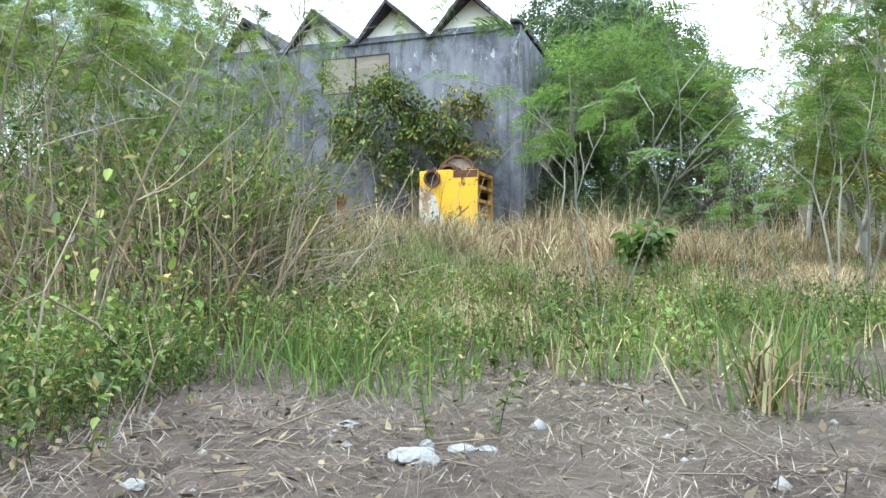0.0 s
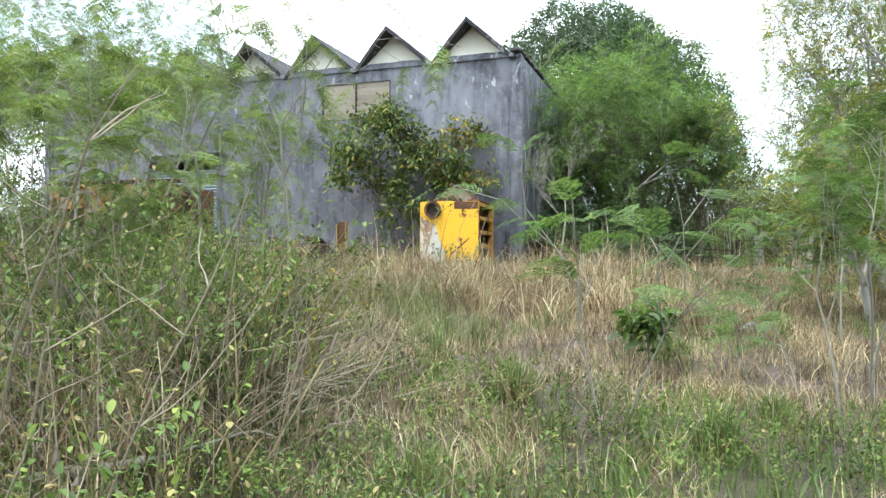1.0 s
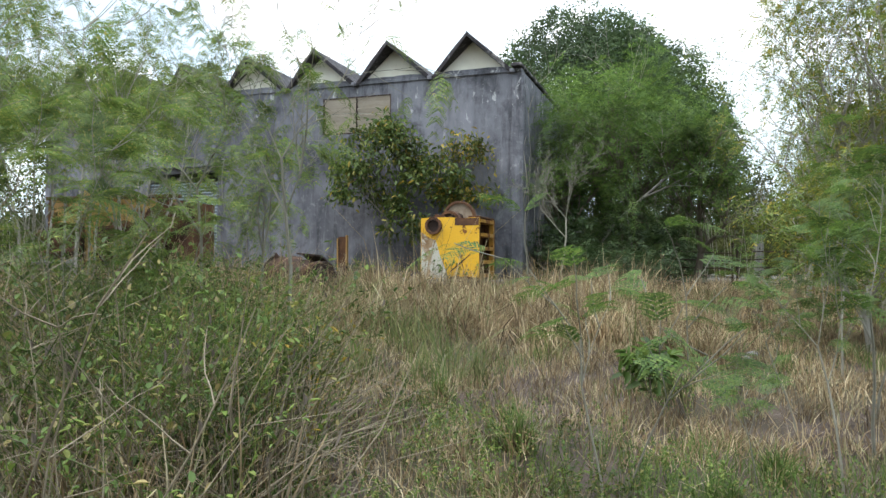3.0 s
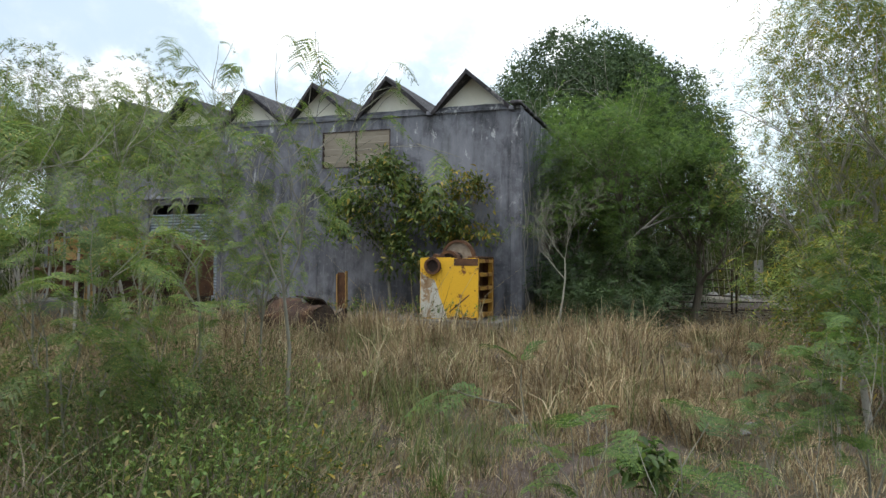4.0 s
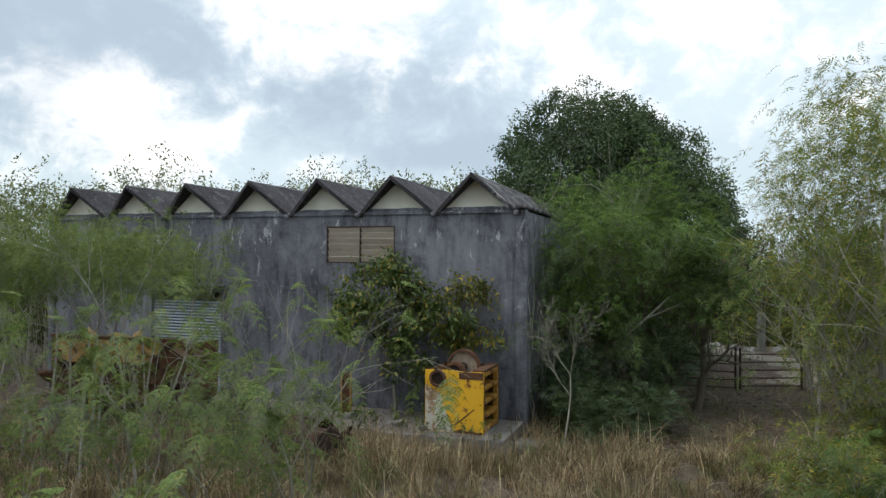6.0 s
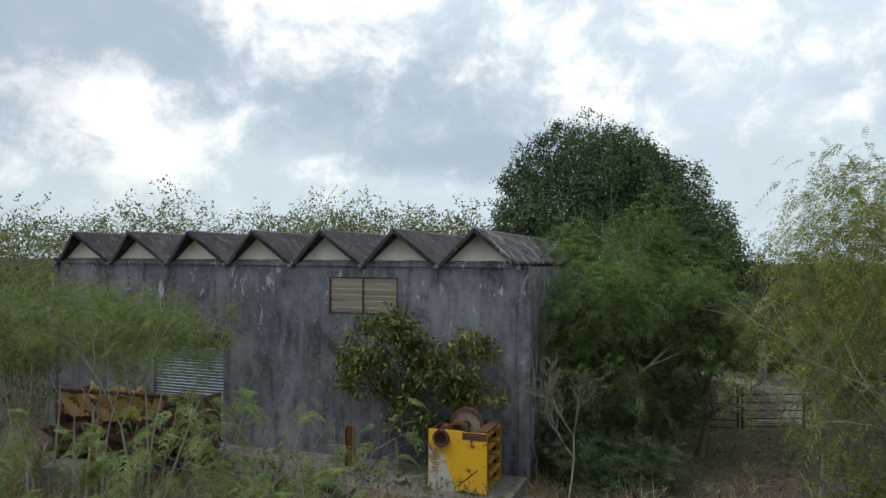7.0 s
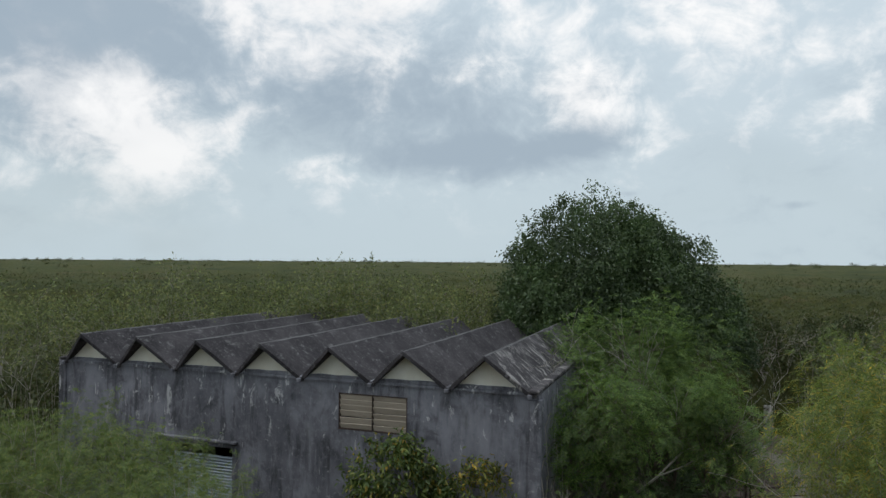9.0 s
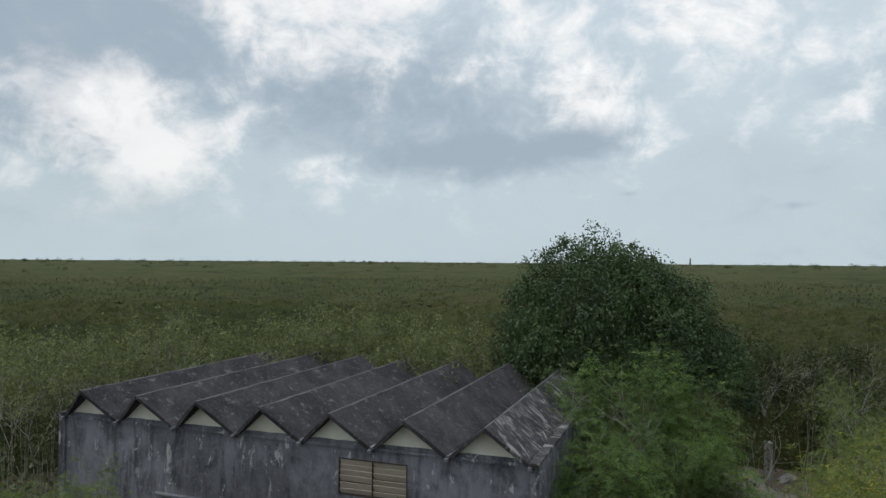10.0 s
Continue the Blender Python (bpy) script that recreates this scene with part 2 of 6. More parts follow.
def roof_material():
    n = Nodes("lichen_black_roof_slab")
    fine = n.noise(11, 9, 0.8)
    broad = n.noise(0.9, 6, 0.62)
    run = n.noise(2.4, 7, 0.7, (1, 0.35, 0.35), (1, 2, 3), 0.3)
    c = n.mix(n.ramp(broad, 0.3, 0.7), (0.024, 0.021, 0.023), (0.060, 0.053, 0.056))
    c = n.mix(n.ramp(fine, 0.52, 0.66, 0, 0.7), c, (0.135, 0.126, 0.125))
    c = n.mix(n.ramp(n.noise(5, 8, 0.75, (1, 0.6, 0.6), (9, 1, 5)), 0.56, 0.66, 0, 0.5), c, (0.21, 0.20, 0.20))
    c = n.mix(n.ramp(run, 0.60, 0.72, 0, 0.5), c, (0.22, 0.21, 0.205))
    # the last bays, where the black crust has scaled off down the slope
    sep = n.node("ShaderNodeSeparateXYZ"); n.link(n.co.outputs["Object"], sep.inputs[0])
    scaled = n.noise(2.6, 10, 0.75, (0.7, 1.3, 0.8), (7, 1, 3), 0.8)
    east = n.ramp(sep.outputs["X"], -1.0, 0.9)
    c = n.mix(n.op("MULTIPLY", n.ramp(scaled, 0.50, 0.62, 0, 0.85), east), c, (0.30, 0.28, 0.265))
    return n.solid(c, 0.92, normal=n.bump(n.op("ADD", fine, run), 0.6, 0.02), spec=0.2)


def cream_material():
    n = Nodes("cream_gable_paint")
    a, b = n.noise(1.2, 5, 0.6), n.noise(14, 6, 0.7, (1, 1, 0.4))
    c = n.mix(n.ramp(a, 0.3, 0.75), (0.64, 0.59, 0.49), (0.75, 0.715, 0.63))
    c = n.mix(n.ramp(b, 0.55, 0.8, 0, 0.35), c, (0.33, 0.29, 0.23))
    return n.solid(c, 0.9, normal=n.bump(b, 0.2, 0.01), spec=0.2)


def rough_concrete(name, a, b):
    n = Nodes(name)
    v, w = n.noise(1.6, 7, 0.65), n.noise(18, 8, 0.7)
    c = n.mix(v, a, b)
    c = n.mix(n.ramp(w, 0.5, 0.8, 0, 0.5), c, tuple(x * 0.45 for x in a))
    return n.solid(c, 0.93, normal=n.bump(n.op("ADD", v, w), 0.6, 0.03), spec=0.2)


def rust_material(name, a, b, c3, paint=None, keep=0.5):
    n = Nodes(name)
    v, w = n.noise(5, 9, 0.72, warp=0.4), n.noise(28, 8, 0.7)
    c = n.colors(v, [(0.3, a), (0.5, b), (0.72, c3)])
    c = n.mix(n.ramp(w, 0.5, 0.8, 0, 0.5), c, tuple(x * 0.4 for x in a))
    rough = 0.9
    if paint:
        f = n.noise(2.6, 10, 0.72, (1, 1, 0.8), (2, 5, 1), 0.6)
        scratch = n.noise(7, 8, 0.75, (3, 3, 0.5), (1, 1, 4), 1.2)
        on = n.op("MULTIPLY", n.ramp(f, keep - 0.03, keep + 0.02, 1, 0), n.ramp(scratch, 0.66, 0.70, 1, 0))
        shade = n.mix(n.ramp(w, 0.3, 0.8, 0, 0.5), paint, tuple(x * 0.75 for x in paint))
        c = n.mix(on, c, shade)
        rough = n.op("SUBTRACT", 0.92, n.op("MULTIPLY", on, 0.4))
    return n.solid(c, rough, normal=n.bump(n.op("ADD", v, w), 0.4, 0.01), spec=0.35)


WALL = concrete_wall_material()
ROOF = roof_material()
CREAM = cream_material()
RIDGE_CAP = rough_concrete("worn_ridge", (0.055, 0.052, 0.053), (0.20, 0.19, 0.19))
SLAB = rough_concrete("broken_slab_concrete", (0.095, 0.088, 0.08), (0.235, 0.22, 0.205))
PALE_STONE = rough_concrete("pale_limestone", (0.13, 0.124, 0.118), (0.29, 0.28, 0.27))
POST_STONE = rough_concrete("weathered_post", (0.11, 0.105, 0.095), (0.24, 0.23, 0.21))
RUST = rust_material("rust", (0.038, 0.019, 0.012), (0.085, 0.038, 0.019), (0.16, 0.075, 0.032))
RUST_ORANGE = rust_material("rust_orange_paint", (0.06, 0.030, 0.016), (0.125, 0.062, 0.028), (0.19, 0.10, 0.04), (0.40, 0.225, 0.07), 0.55)
YELLOW = rust_material("chipped_yellow_paint", (0.08, 0.03, 0.015), (0.16, 0.06, 0.02), (0.28, 0.13, 0.04), (0.66, 0.36, 0.018), 0.60)
YELLOW_OLD = rust_material("dull_yellow_paint", (0.07, 0.03, 0.015), (0.15, 0.06, 0.02), (0.25, 0.12, 0.04), (0.34, 0.175, 0.025), 0.54)
BARE_PRIMER = rust_material("pale_bare_primer", (0.12, 0.06, 0.03), (0.25, 0.16, 0.09), (0.4, 0.3, 0.2), (0.44, 0.41, 0.35), 0.56)
SCRAP = rust_material("scrap_rust", (0.020, 0.012, 0.010), (0.048, 0.024, 0.015), (0.125, 0.062, 0.030))
WEB = rust_material("dusty_tan_steel", (0.14, 0.09, 0.06), (0.24, 0.18, 0.13), (0.34, 0.28, 0.21))
IRON = rust_material("dark_iron", (0.022, 0.014, 0.012), (0.036, 0.022, 0.017), (0.065, 0.035, 0.02))


def louvre_material():
    n = Nodes("sun_bleached_louvre")
    a, b = n.noise(2, 5, 0.6), n.noise(22, 7, 0.7, (0.2, 1, 1))
    c = n.mix(a, (0.31, 0.255, 0.20), (0.48, 0.405, 0.33))
    c = n.mix(n.ramp(b, 0.45, 0.8, 0, 0.6), c, (0.20, 0.155, 0.11))
    return n.solid(c, 0.8, normal=n.bump(b, 0.3, 0.01), spec=0.3)


LOUVRE = louvre_material()


def shutter_material():
    n = Nodes("galvanised_shutter")
    a, b = n.noise(1.5, 6, 0.65), n.noise(20, 7, 0.7)
    c = n.mix(a, (0.14, 0.165, 0.19), (0.25, 0.29, 0.33))
    c = n.mix(n.ramp(b, 0.56, 0.75, 0, 0.5), c, (0.18, 0.10, 0.05))
    return n.solid(c, 0.55, 0.35, normal=n.bump(b, 0.2, 0.01))


SHUTTER = shutter_material()


def ground_material():
    n = Nodes("dry_soil")
    broad, mid, fine = n.noise(0.35, 6, 0.6), n.noise(3.0, 8, 0.7), n.noise(40, 8, 0.75)
    c = n.mix(n.ramp(mid, 0.3, 0.7), (0.052, 0.038, 0.031), (0.128, 0.094, 0.080))
    c = n.mix(n.ramp(broad, 0.42, 0.62, 0, 0.7), c, (0.085, 0.080, 0.045))
    c = n.mix(n.ramp(fine, 0.5, 0.78, 0, 0.6), c, (0.045, 0.035, 0.028))
    return n.solid(c, 0.96, normal=n.bump(n.op("ADD", mid, fine), 0.8, 0.03), spec=0.15)


GROUND = ground_material()
TRACK = rough_concrete("pale_dirt_track", (0.12, 0.10, 0.078), (0.22, 0.19, 0.155))


def scrub_material():
    n = Nodes("far_scrub_canopy")
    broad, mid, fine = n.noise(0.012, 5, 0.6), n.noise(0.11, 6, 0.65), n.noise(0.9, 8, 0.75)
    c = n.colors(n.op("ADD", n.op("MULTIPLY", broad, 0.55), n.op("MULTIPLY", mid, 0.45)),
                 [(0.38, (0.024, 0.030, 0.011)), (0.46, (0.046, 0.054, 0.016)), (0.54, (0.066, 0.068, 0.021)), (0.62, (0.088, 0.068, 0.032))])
    # shade between the leaf clumps, put into the colour at the bump's hollows
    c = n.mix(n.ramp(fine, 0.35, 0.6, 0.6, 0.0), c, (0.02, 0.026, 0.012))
    return n.solid(c, 0.95, normal=n.bump(fine, 1.0, 0.6), spec=0.1)


SCRUB = scrub_material()


def scrub_leaf_material():
    n = Nodes("scrub_leaves")
    broad = n.noise(0.035, 4, 0.6)
    mid = n.noise(0.32, 3, 0.55)
    k = n.op("ADD", n.op("MULTIPLY", n.island(), 0.3), n.op("ADD", n.op("MULTIPLY", broad, 0.4), n.op("MULTIPLY", mid, 0.45)))
    c = n.colors(k, [(0.28, (0.018, 0.026, 0.009)), (0.5, (0.040, 0.052, 0.014)), (0.66, (0.062, 0.068, 0.018)), (0.82, (0.085, 0.064, 0.026))])
    return n.leafy(c, 0.35, gloss=0.03)


SCRUB_LEAF = scrub_leaf_material()

# ================= mesh helpers =================


def mesh_of(name, verts, quads=None, tris=None, material=None, smooth=False):
    """A mesh from arrays of corners, four-sided and three-sided faces."""
    me = bpy.data.meshes.new(name)
    verts = np.asarray(verts, dtype=np.float32).reshape(-1, 3)
    q = np.zeros((0, 4), np.int32) if quads is None else np.asarray(quads, np.int32).reshape(-1, 4)
    t = np.zeros((0, 3), np.int32) if tris is None else np.asarray(tris, np.int32).reshape(-1, 3)
    me.vertices.add(len(verts)); me.vertices.foreach_set("co", verts.ravel())
    loops = np.concatenate([q.ravel(), t.ravel()])
    me.loops.add(len(loops)); me.loops.foreach_set("vertex_index", loops)
    me.polygons.add(len(q) + len(t))
    starts = np.concatenate([np.arange(len(q)) * 4, len(q) * 4 + np.arange(len(t)) * 3]).astype(np.int32)
    me.polygons.foreach_set("loop_start", starts)
    if smooth:
        me.polygons.foreach_set("use_smooth", np.ones(len(q) + len(t), dtype=bool))
    me.update(calc_edges=True)
    if material:
        me.materials.append(material)
    return me


def hang(name, me, parent, label=""):
    ob = new(name, me)
    if parent is not None:
        ob.parent = parent
    if label:
        ob["label"] = label
    return ob


def part(name, bm, material, parent, label="", smooth=False):
    me = bpy.data.meshes.new(name)
    bmesh.ops.recalc_face_normals(bm, faces=bm.faces)
    if smooth:
        for f in bm.faces:
            f.smooth = True
    bm.to_mesh(me)
    bm.free()
    me.materials.append(material)
    return hang(name, me, parent, label)


def thing(name, m, label, category, group="", kind=""):
    ob = new(name)
    ob.empty_display_size = 0.2
    ob.matrix_world = m
    return tagged(ob, label, category, group, kind)


def box(bm, x0, x1, y0, y1, z0, z1, bevel=0.0, m=None):
    vs = [bm.verts.new(c) for c in ((x0, y0, z0), (x1, y0, z0), (x1, y1, z0), (x0, y1, z0), (x0, y0, z1), (x1, y0, z1), (x1, y1, z1), (x0, y1, z1))]
    fs = [bm.faces.new([vs[i] for i in f]) for f in ((3, 2, 1, 0), (4, 5, 6, 7), (0, 1, 5, 4), (1, 2, 6, 5), (2, 3, 7, 6), (3, 0, 4, 7))]
    if bevel:
        es = list({e for f in fs for e in f.edges})
        r = bmesh.ops.bevel(bm, geom=es, offset=bevel, segments=1, affect="EDGES")
        vs = list({v for f in r["faces"] for v in f.verts} | {v for v in vs if v.is_valid})
    if m is not None:
        bmesh.ops.transform(bm, matrix=m, verts=[v for v in vs if v.is_valid])
    return bm


def boxes(*rows, bevel=0.0):
    bm = bmesh.new()
    for r in rows:
        box(bm, *r, bevel=bevel)
    return bm


def prism(bm, outline, y0, y1):
    """An outline of (x, z) drawn out from y0 to y1."""
    a = [bm.verts.new((x, y0, z)) for x, z in outline]
    b = [bm.verts.new((x, y1, z)) for x, z in outline]
    bm.faces.new(a); bm.faces.new(b[::-1])
    for i in range(len(a)):
        j = (i + 1) % len(a)
        bm.faces.new((a[j], a[i], b[i], b[j]))
    return bm


def frame_of(d):
    """Two directions across d, for arrays of directions."""
    ref = np.where(np.abs(d[:, 2:3]) > 0.9, np.array([[1.0, 0, 0]]), np.array([[0, 0, 1.0]]))
    a = np.cross(d, ref)
    a /= np.linalg.norm(a, axis=1, keepdims=True) + 1e-9
    return a, np.cross(a, d)


def unit(v):
    return v / (np.linalg.norm(v, axis=-1, keepdims=True) + 1e-9)


def tubes(segs, sides=5):
    """Tapered limbs: rows of x0 y0 z0 x1 y1 z1 r0 r1."""
    s = np.asarray(segs, float).reshape(-1, 8)
    p0, p1, r0, r1 = s[:, 0:3], s[:, 3:6], s[:, 6], s[:, 7]
    d = unit(p1 - p0)
    a, b = frame_of(d)
    n = len(s)
    ang = np.arange(sides) * 2 * np.pi / sides
    ring = a[:, None] * np.cos(ang)[None, :, None] + b[:, None] * np.sin(ang)[None, :, None]
    v = np.concatenate([(p0 - d * r0[:, None] * 0.3)[:, None] + ring * r0[:, None, None], (p1 + d * r1[:, None] * 0.3)[:, None] + ring * r1[:, None, None]], axis=1)
    base = (np.arange(n) * 2 * sides)[:, None]
    i = np.arange(sides)
    j = (i + 1) % sides
    q = np.stack([base + i, base + j, base + sides + j, base + sides + i], axis=2).reshape(-1, 4)
    return v.reshape(-1, 3), q


def kites(base, way, side, length, width, bulge=0.45):
    """Pointed leaves: base, direction, direction across, length and width, as arrays."""
    L, Wd = length[:, None], width[:, None]
    v = np.stack([base, base + way * L * bulge + side * Wd * 0.5, base + way * L, base + way * L * bulge - side * Wd * 0.5], axis=1)
    return v.reshape(-1, 3), np.arange(len(base) * 4).reshape(-1, 4)


def ovate(base, way, side, length, width, fold=0.18):
    """Broad leaves: two halves folded a little along the midrib."""
    L, Wd = length[:, None], width[:, None]
    up = np.cross(side, way) * Wd * fold
    tip = base + way * L - up * 0.8
    l1, l2 = base + way * L * 0.28 + side * Wd * 0.46 + up, base + way * L * 0.66 + side * Wd * 0.38 + up
    r1, r2 = base + way * L * 0.28 - side * Wd * 0.46 + up, base + way * L * 0.66 - side * Wd * 0.38 + up
    v = np.stack([base, l1, l2, tip, r2, r1], axis=1).reshape(-1, 3)
    b = (np.arange(len(base)) * 6)[:, None]
    return v, np.concatenate([b + np.array([[0, 1, 2, 3]]), b + np.array([[0, 3, 4, 5]])], axis=1).reshape(-1, 4)


def rod(points, radii, sides=6):
    """One unbroken bent stem through the points."""
    p, r = np.asarray(points, float), np.asarray(radii, float)
    d = unit(np.gradient(p, axis=0))
    a, b = frame_of(d)
    for i in range(1, len(a)):                                  # keep the rings from twisting
        a[i] = unit(a[i - 1] - d[i] * np.dot(a[i - 1], d[i]))
        b[i] = np.cross(a[i], d[i])
    ang = np.arange(sides) * 2 * np.pi / sides
    v = p[:, None] + (a[:, None] * np.cos(ang)[None, :, None] + b[:, None] * np.sin(ang)[None, :, None]) * r[:, None, None]
    n = len(p)
    i, j = np.meshgrid(np.arange(n - 1), np.arange(sides), indexing="ij")
    jn = (j + 1) % sides
    q = np.stack([i * sides + j, i * sides + jn, (i + 1) * sides + jn, (i + 1) * sides + j], axis=2).reshape(-1, 4)
    return v.reshape(-1, 3), q


def bent(rng, start, way, length, steps=8, wander=0.12, sag=0.0):
    """Points of a stem that wanders from start."""
    p, d, out = np.array(start, float), unit(np.array(way, float)), []
    for _ in range(steps):
        out.append(p)
        d = unit(d + rng.normal(size=3) * wander - np.array([0, 0, sag]))
        p = p + d * length / (steps - 1)
    return np.array(out)


def ferny(rng, base, way, length, pinnae=6, leaflets=8, droop=0.6):
    """Twice-feathered leaves: a drooping midrib, side ribs in pairs, small leaflets along each."""
    n = len(base)
    way = unit(way)
    a, _ = frame_of(way)
    roll = rng.uniform(-0.5, 0.5, n)[:, None]
    a = unit(a * np.cos(roll) + np.cross(a, way) * np.sin(roll))
    out = []
    for k in range(pinnae):
        s = (k + 0.9) / pinnae
        pos = base + way * (length * s)[:, None]
        pos[:, 2] -= droop * length * s * s
        tang = way.copy()
        tang[:, 2] -= 2 * droop * s
        tang = unit(tang)
        ln = length * 0.42 * (0.62 + 0.38 * math.sin(math.pi * min(1, s * 0.9 + 0.1)))
        for sg in (1, -1):
            w = unit(a * sg + tang * 0.8 + rng.normal(size=(n, 3)) * 0.10)
            across = unit(tang - w * np.sum(tang * w, axis=1, keepdims=True))
            for m in range(leaflets):
                f = (m + 0.5) / leaflets
                q = pos + w * (ln * f)[:, None]
                q[:, 2] -= 0.25 * ln * f * f
                size = ln * 0.24 * (1.1 - 0.5 * f)
                for side in (1, -1):
                    lw = unit(across * side + w * 0.55)
                    out.append(kites(q, lw, w, size, size * 0.62))
    end = base + way * length[:, None]
    end[:, 2] -= droop * length
    out.append(kites(base, unit(end - base), a, length, length * 0.02))
    return join(*out)


def join(*pairs):
    vs, qs, k = [], [], 0
    for v, q in pairs:
        vs.append(v); qs.append(q + k); k += len(v)
    return np.concatenate(vs), np.concatenate(qs)


def random_ways(rng, n, up=0.0):
    v = rng.normal(size=(n, 3))
    v[:, 2] += up
    return unit(v)


def fronds(rng, base, way, length, pairs=7, droop=0.5, wide=0.36, slim=0.26):
    """Feathery leaves: a bent midrib with narrow leaflets on both sides."""
    n = len(base)
    way = unit(way)
    a, _ = frame_of(way)
    roll = rng.uniform(-0.6, 0.6, n)[:, None]
    up = np.cross(a, way)
    a = a * np.cos(roll) + up * np.sin(roll)
    out = []
    for k in range(pairs):
        s = (k + 0.7) / pairs
        pos = base + way * (length * s)[:, None]
        pos[:, 2] -= droop * length * s * s
        tang = way.copy()
        tang[:, 2] -= 2 * droop * s
        tang = unit(tang)
        ln = length * wide * (0.55 + 0.45 * math.sin(math.pi * min(1, s * 0.85 + 0.12)))
        for sg in (1, -1):
            w = unit(a * sg + tang * 0.75 + rng.normal(size=(n, 3)) * 0.12 - np.array([0, 0, 0.15]))
            out.append(kites(pos, w, tang, ln, ln * slim))
    rib_end = base + way * length[:, None]
    rib_end[:, 2] -= droop * length
    out.append(kites(base, unit(rib_end - base), a, length, length * 0.03))
    return join(*out)


def blades(rng, base, height, lean, width, bend=0.5):
    """Grass: narrow bent blades of a quad and a tip each."""
    n = len(base)
    ang = rng.uniform(0, 2 * np.pi, n)
    out = np.stack([np.cos(ang), np.sin(ang), np.zeros(n)], axis=1)
    across = np.stack([-np.sin(ang), np.cos(ang), np.zeros(n)], axis=1)
    turn = rng.uniform(0, np.pi, n)[:, None]
    across = across * np.cos(turn) + out * np.sin(turn)
    h, l, w = height[:, None], (lean * height)[:, None], width[:, None]
    upv = np.array([[0, 0, 1.0]])
    m = base + upv * h * 0.55 + out * l * 0.35
    t = base + upv * h * (1 - bend * np.minimum(1, lean[:, None]) * 0.5) + out * l
    v = np.stack([base - across * w * 0.5, base + across * w * 0.5, m + across * w * 0.38, m - across * w * 0.38, t], axis=1).reshape(-1, 3)
    b = (np.arange(n) * 5)[:, None]
    return v, b + np.array([[0, 1, 2, 3]]), b + np.array([[3, 2, 4]])


# ================= the lie of the land =================


def ground_z(x, y):
    """Height of the ground: a gentle rise from the take-off spot to the shed."""
    x, y = np.asarray(x, float), np.asarray(y, float)
    s = np.clip((y - 3.0) / 10.5, 0, 1)
    rise = 0.62 * s * s * (3 - 2 * s)
    near = np.exp(-((x / 40) ** 2 + (y / 40) ** 2))
    bumps = 0.03 * np.sin(1.7 * x + 0.6) * np.sin(1.3 * y + 1.1) + 0.012 * np.sin(5.1 * x + 2 * y) + 0.010 * np.sin(4.3 * y - 2.7 * x + 1)
    return rise + bumps * near


def spread(reach, steps, tight):
    u = np.linspace(-1, 1, steps)
    return np.sinh(u * tight) / np.sinh(tight) * reach


def build_ground():
    gx, gy = spread(4000, 201, 9.2), spread(4000, 201, 9.2) + 5
    X, Y = np.meshgrid(gx, gy)
    V = np.stack([X, Y, ground_z(X, Y)], axis=2).reshape(-1, 3)
    i, j = np.meshgrid(np.arange(200), np.arange(200))
    k = (j * 201 + i).ravel()
    Q = np.stack([k, k + 1, k + 202, k + 201], axis=1)
    tagged(new("ground", mesh_of("ground", V, Q, material=GROUND, smooth=True)), "dry brown soil with straw and scattered stones", "ground", kind="structure")


build_ground()

# ================= the shed =================
SHED = pose(0.74, 16.02, 0, 0, 0, -19.81)     # x along the front, y into the shed, z up
BAY, RIDGES, TOP, RIDGE, FLOOR = 1.977, 7, 5.66, 6.52, 0.98
X0, X1, DEEP, FIRST = -12.86, 1.29, 9.35, 0.11     # FIRST: where the first ridge runs
WIN = (-3.77, -1.917, 4.455, 5.36)
DOOR = (-9.2, -6.9, FLOOR, 3.66)


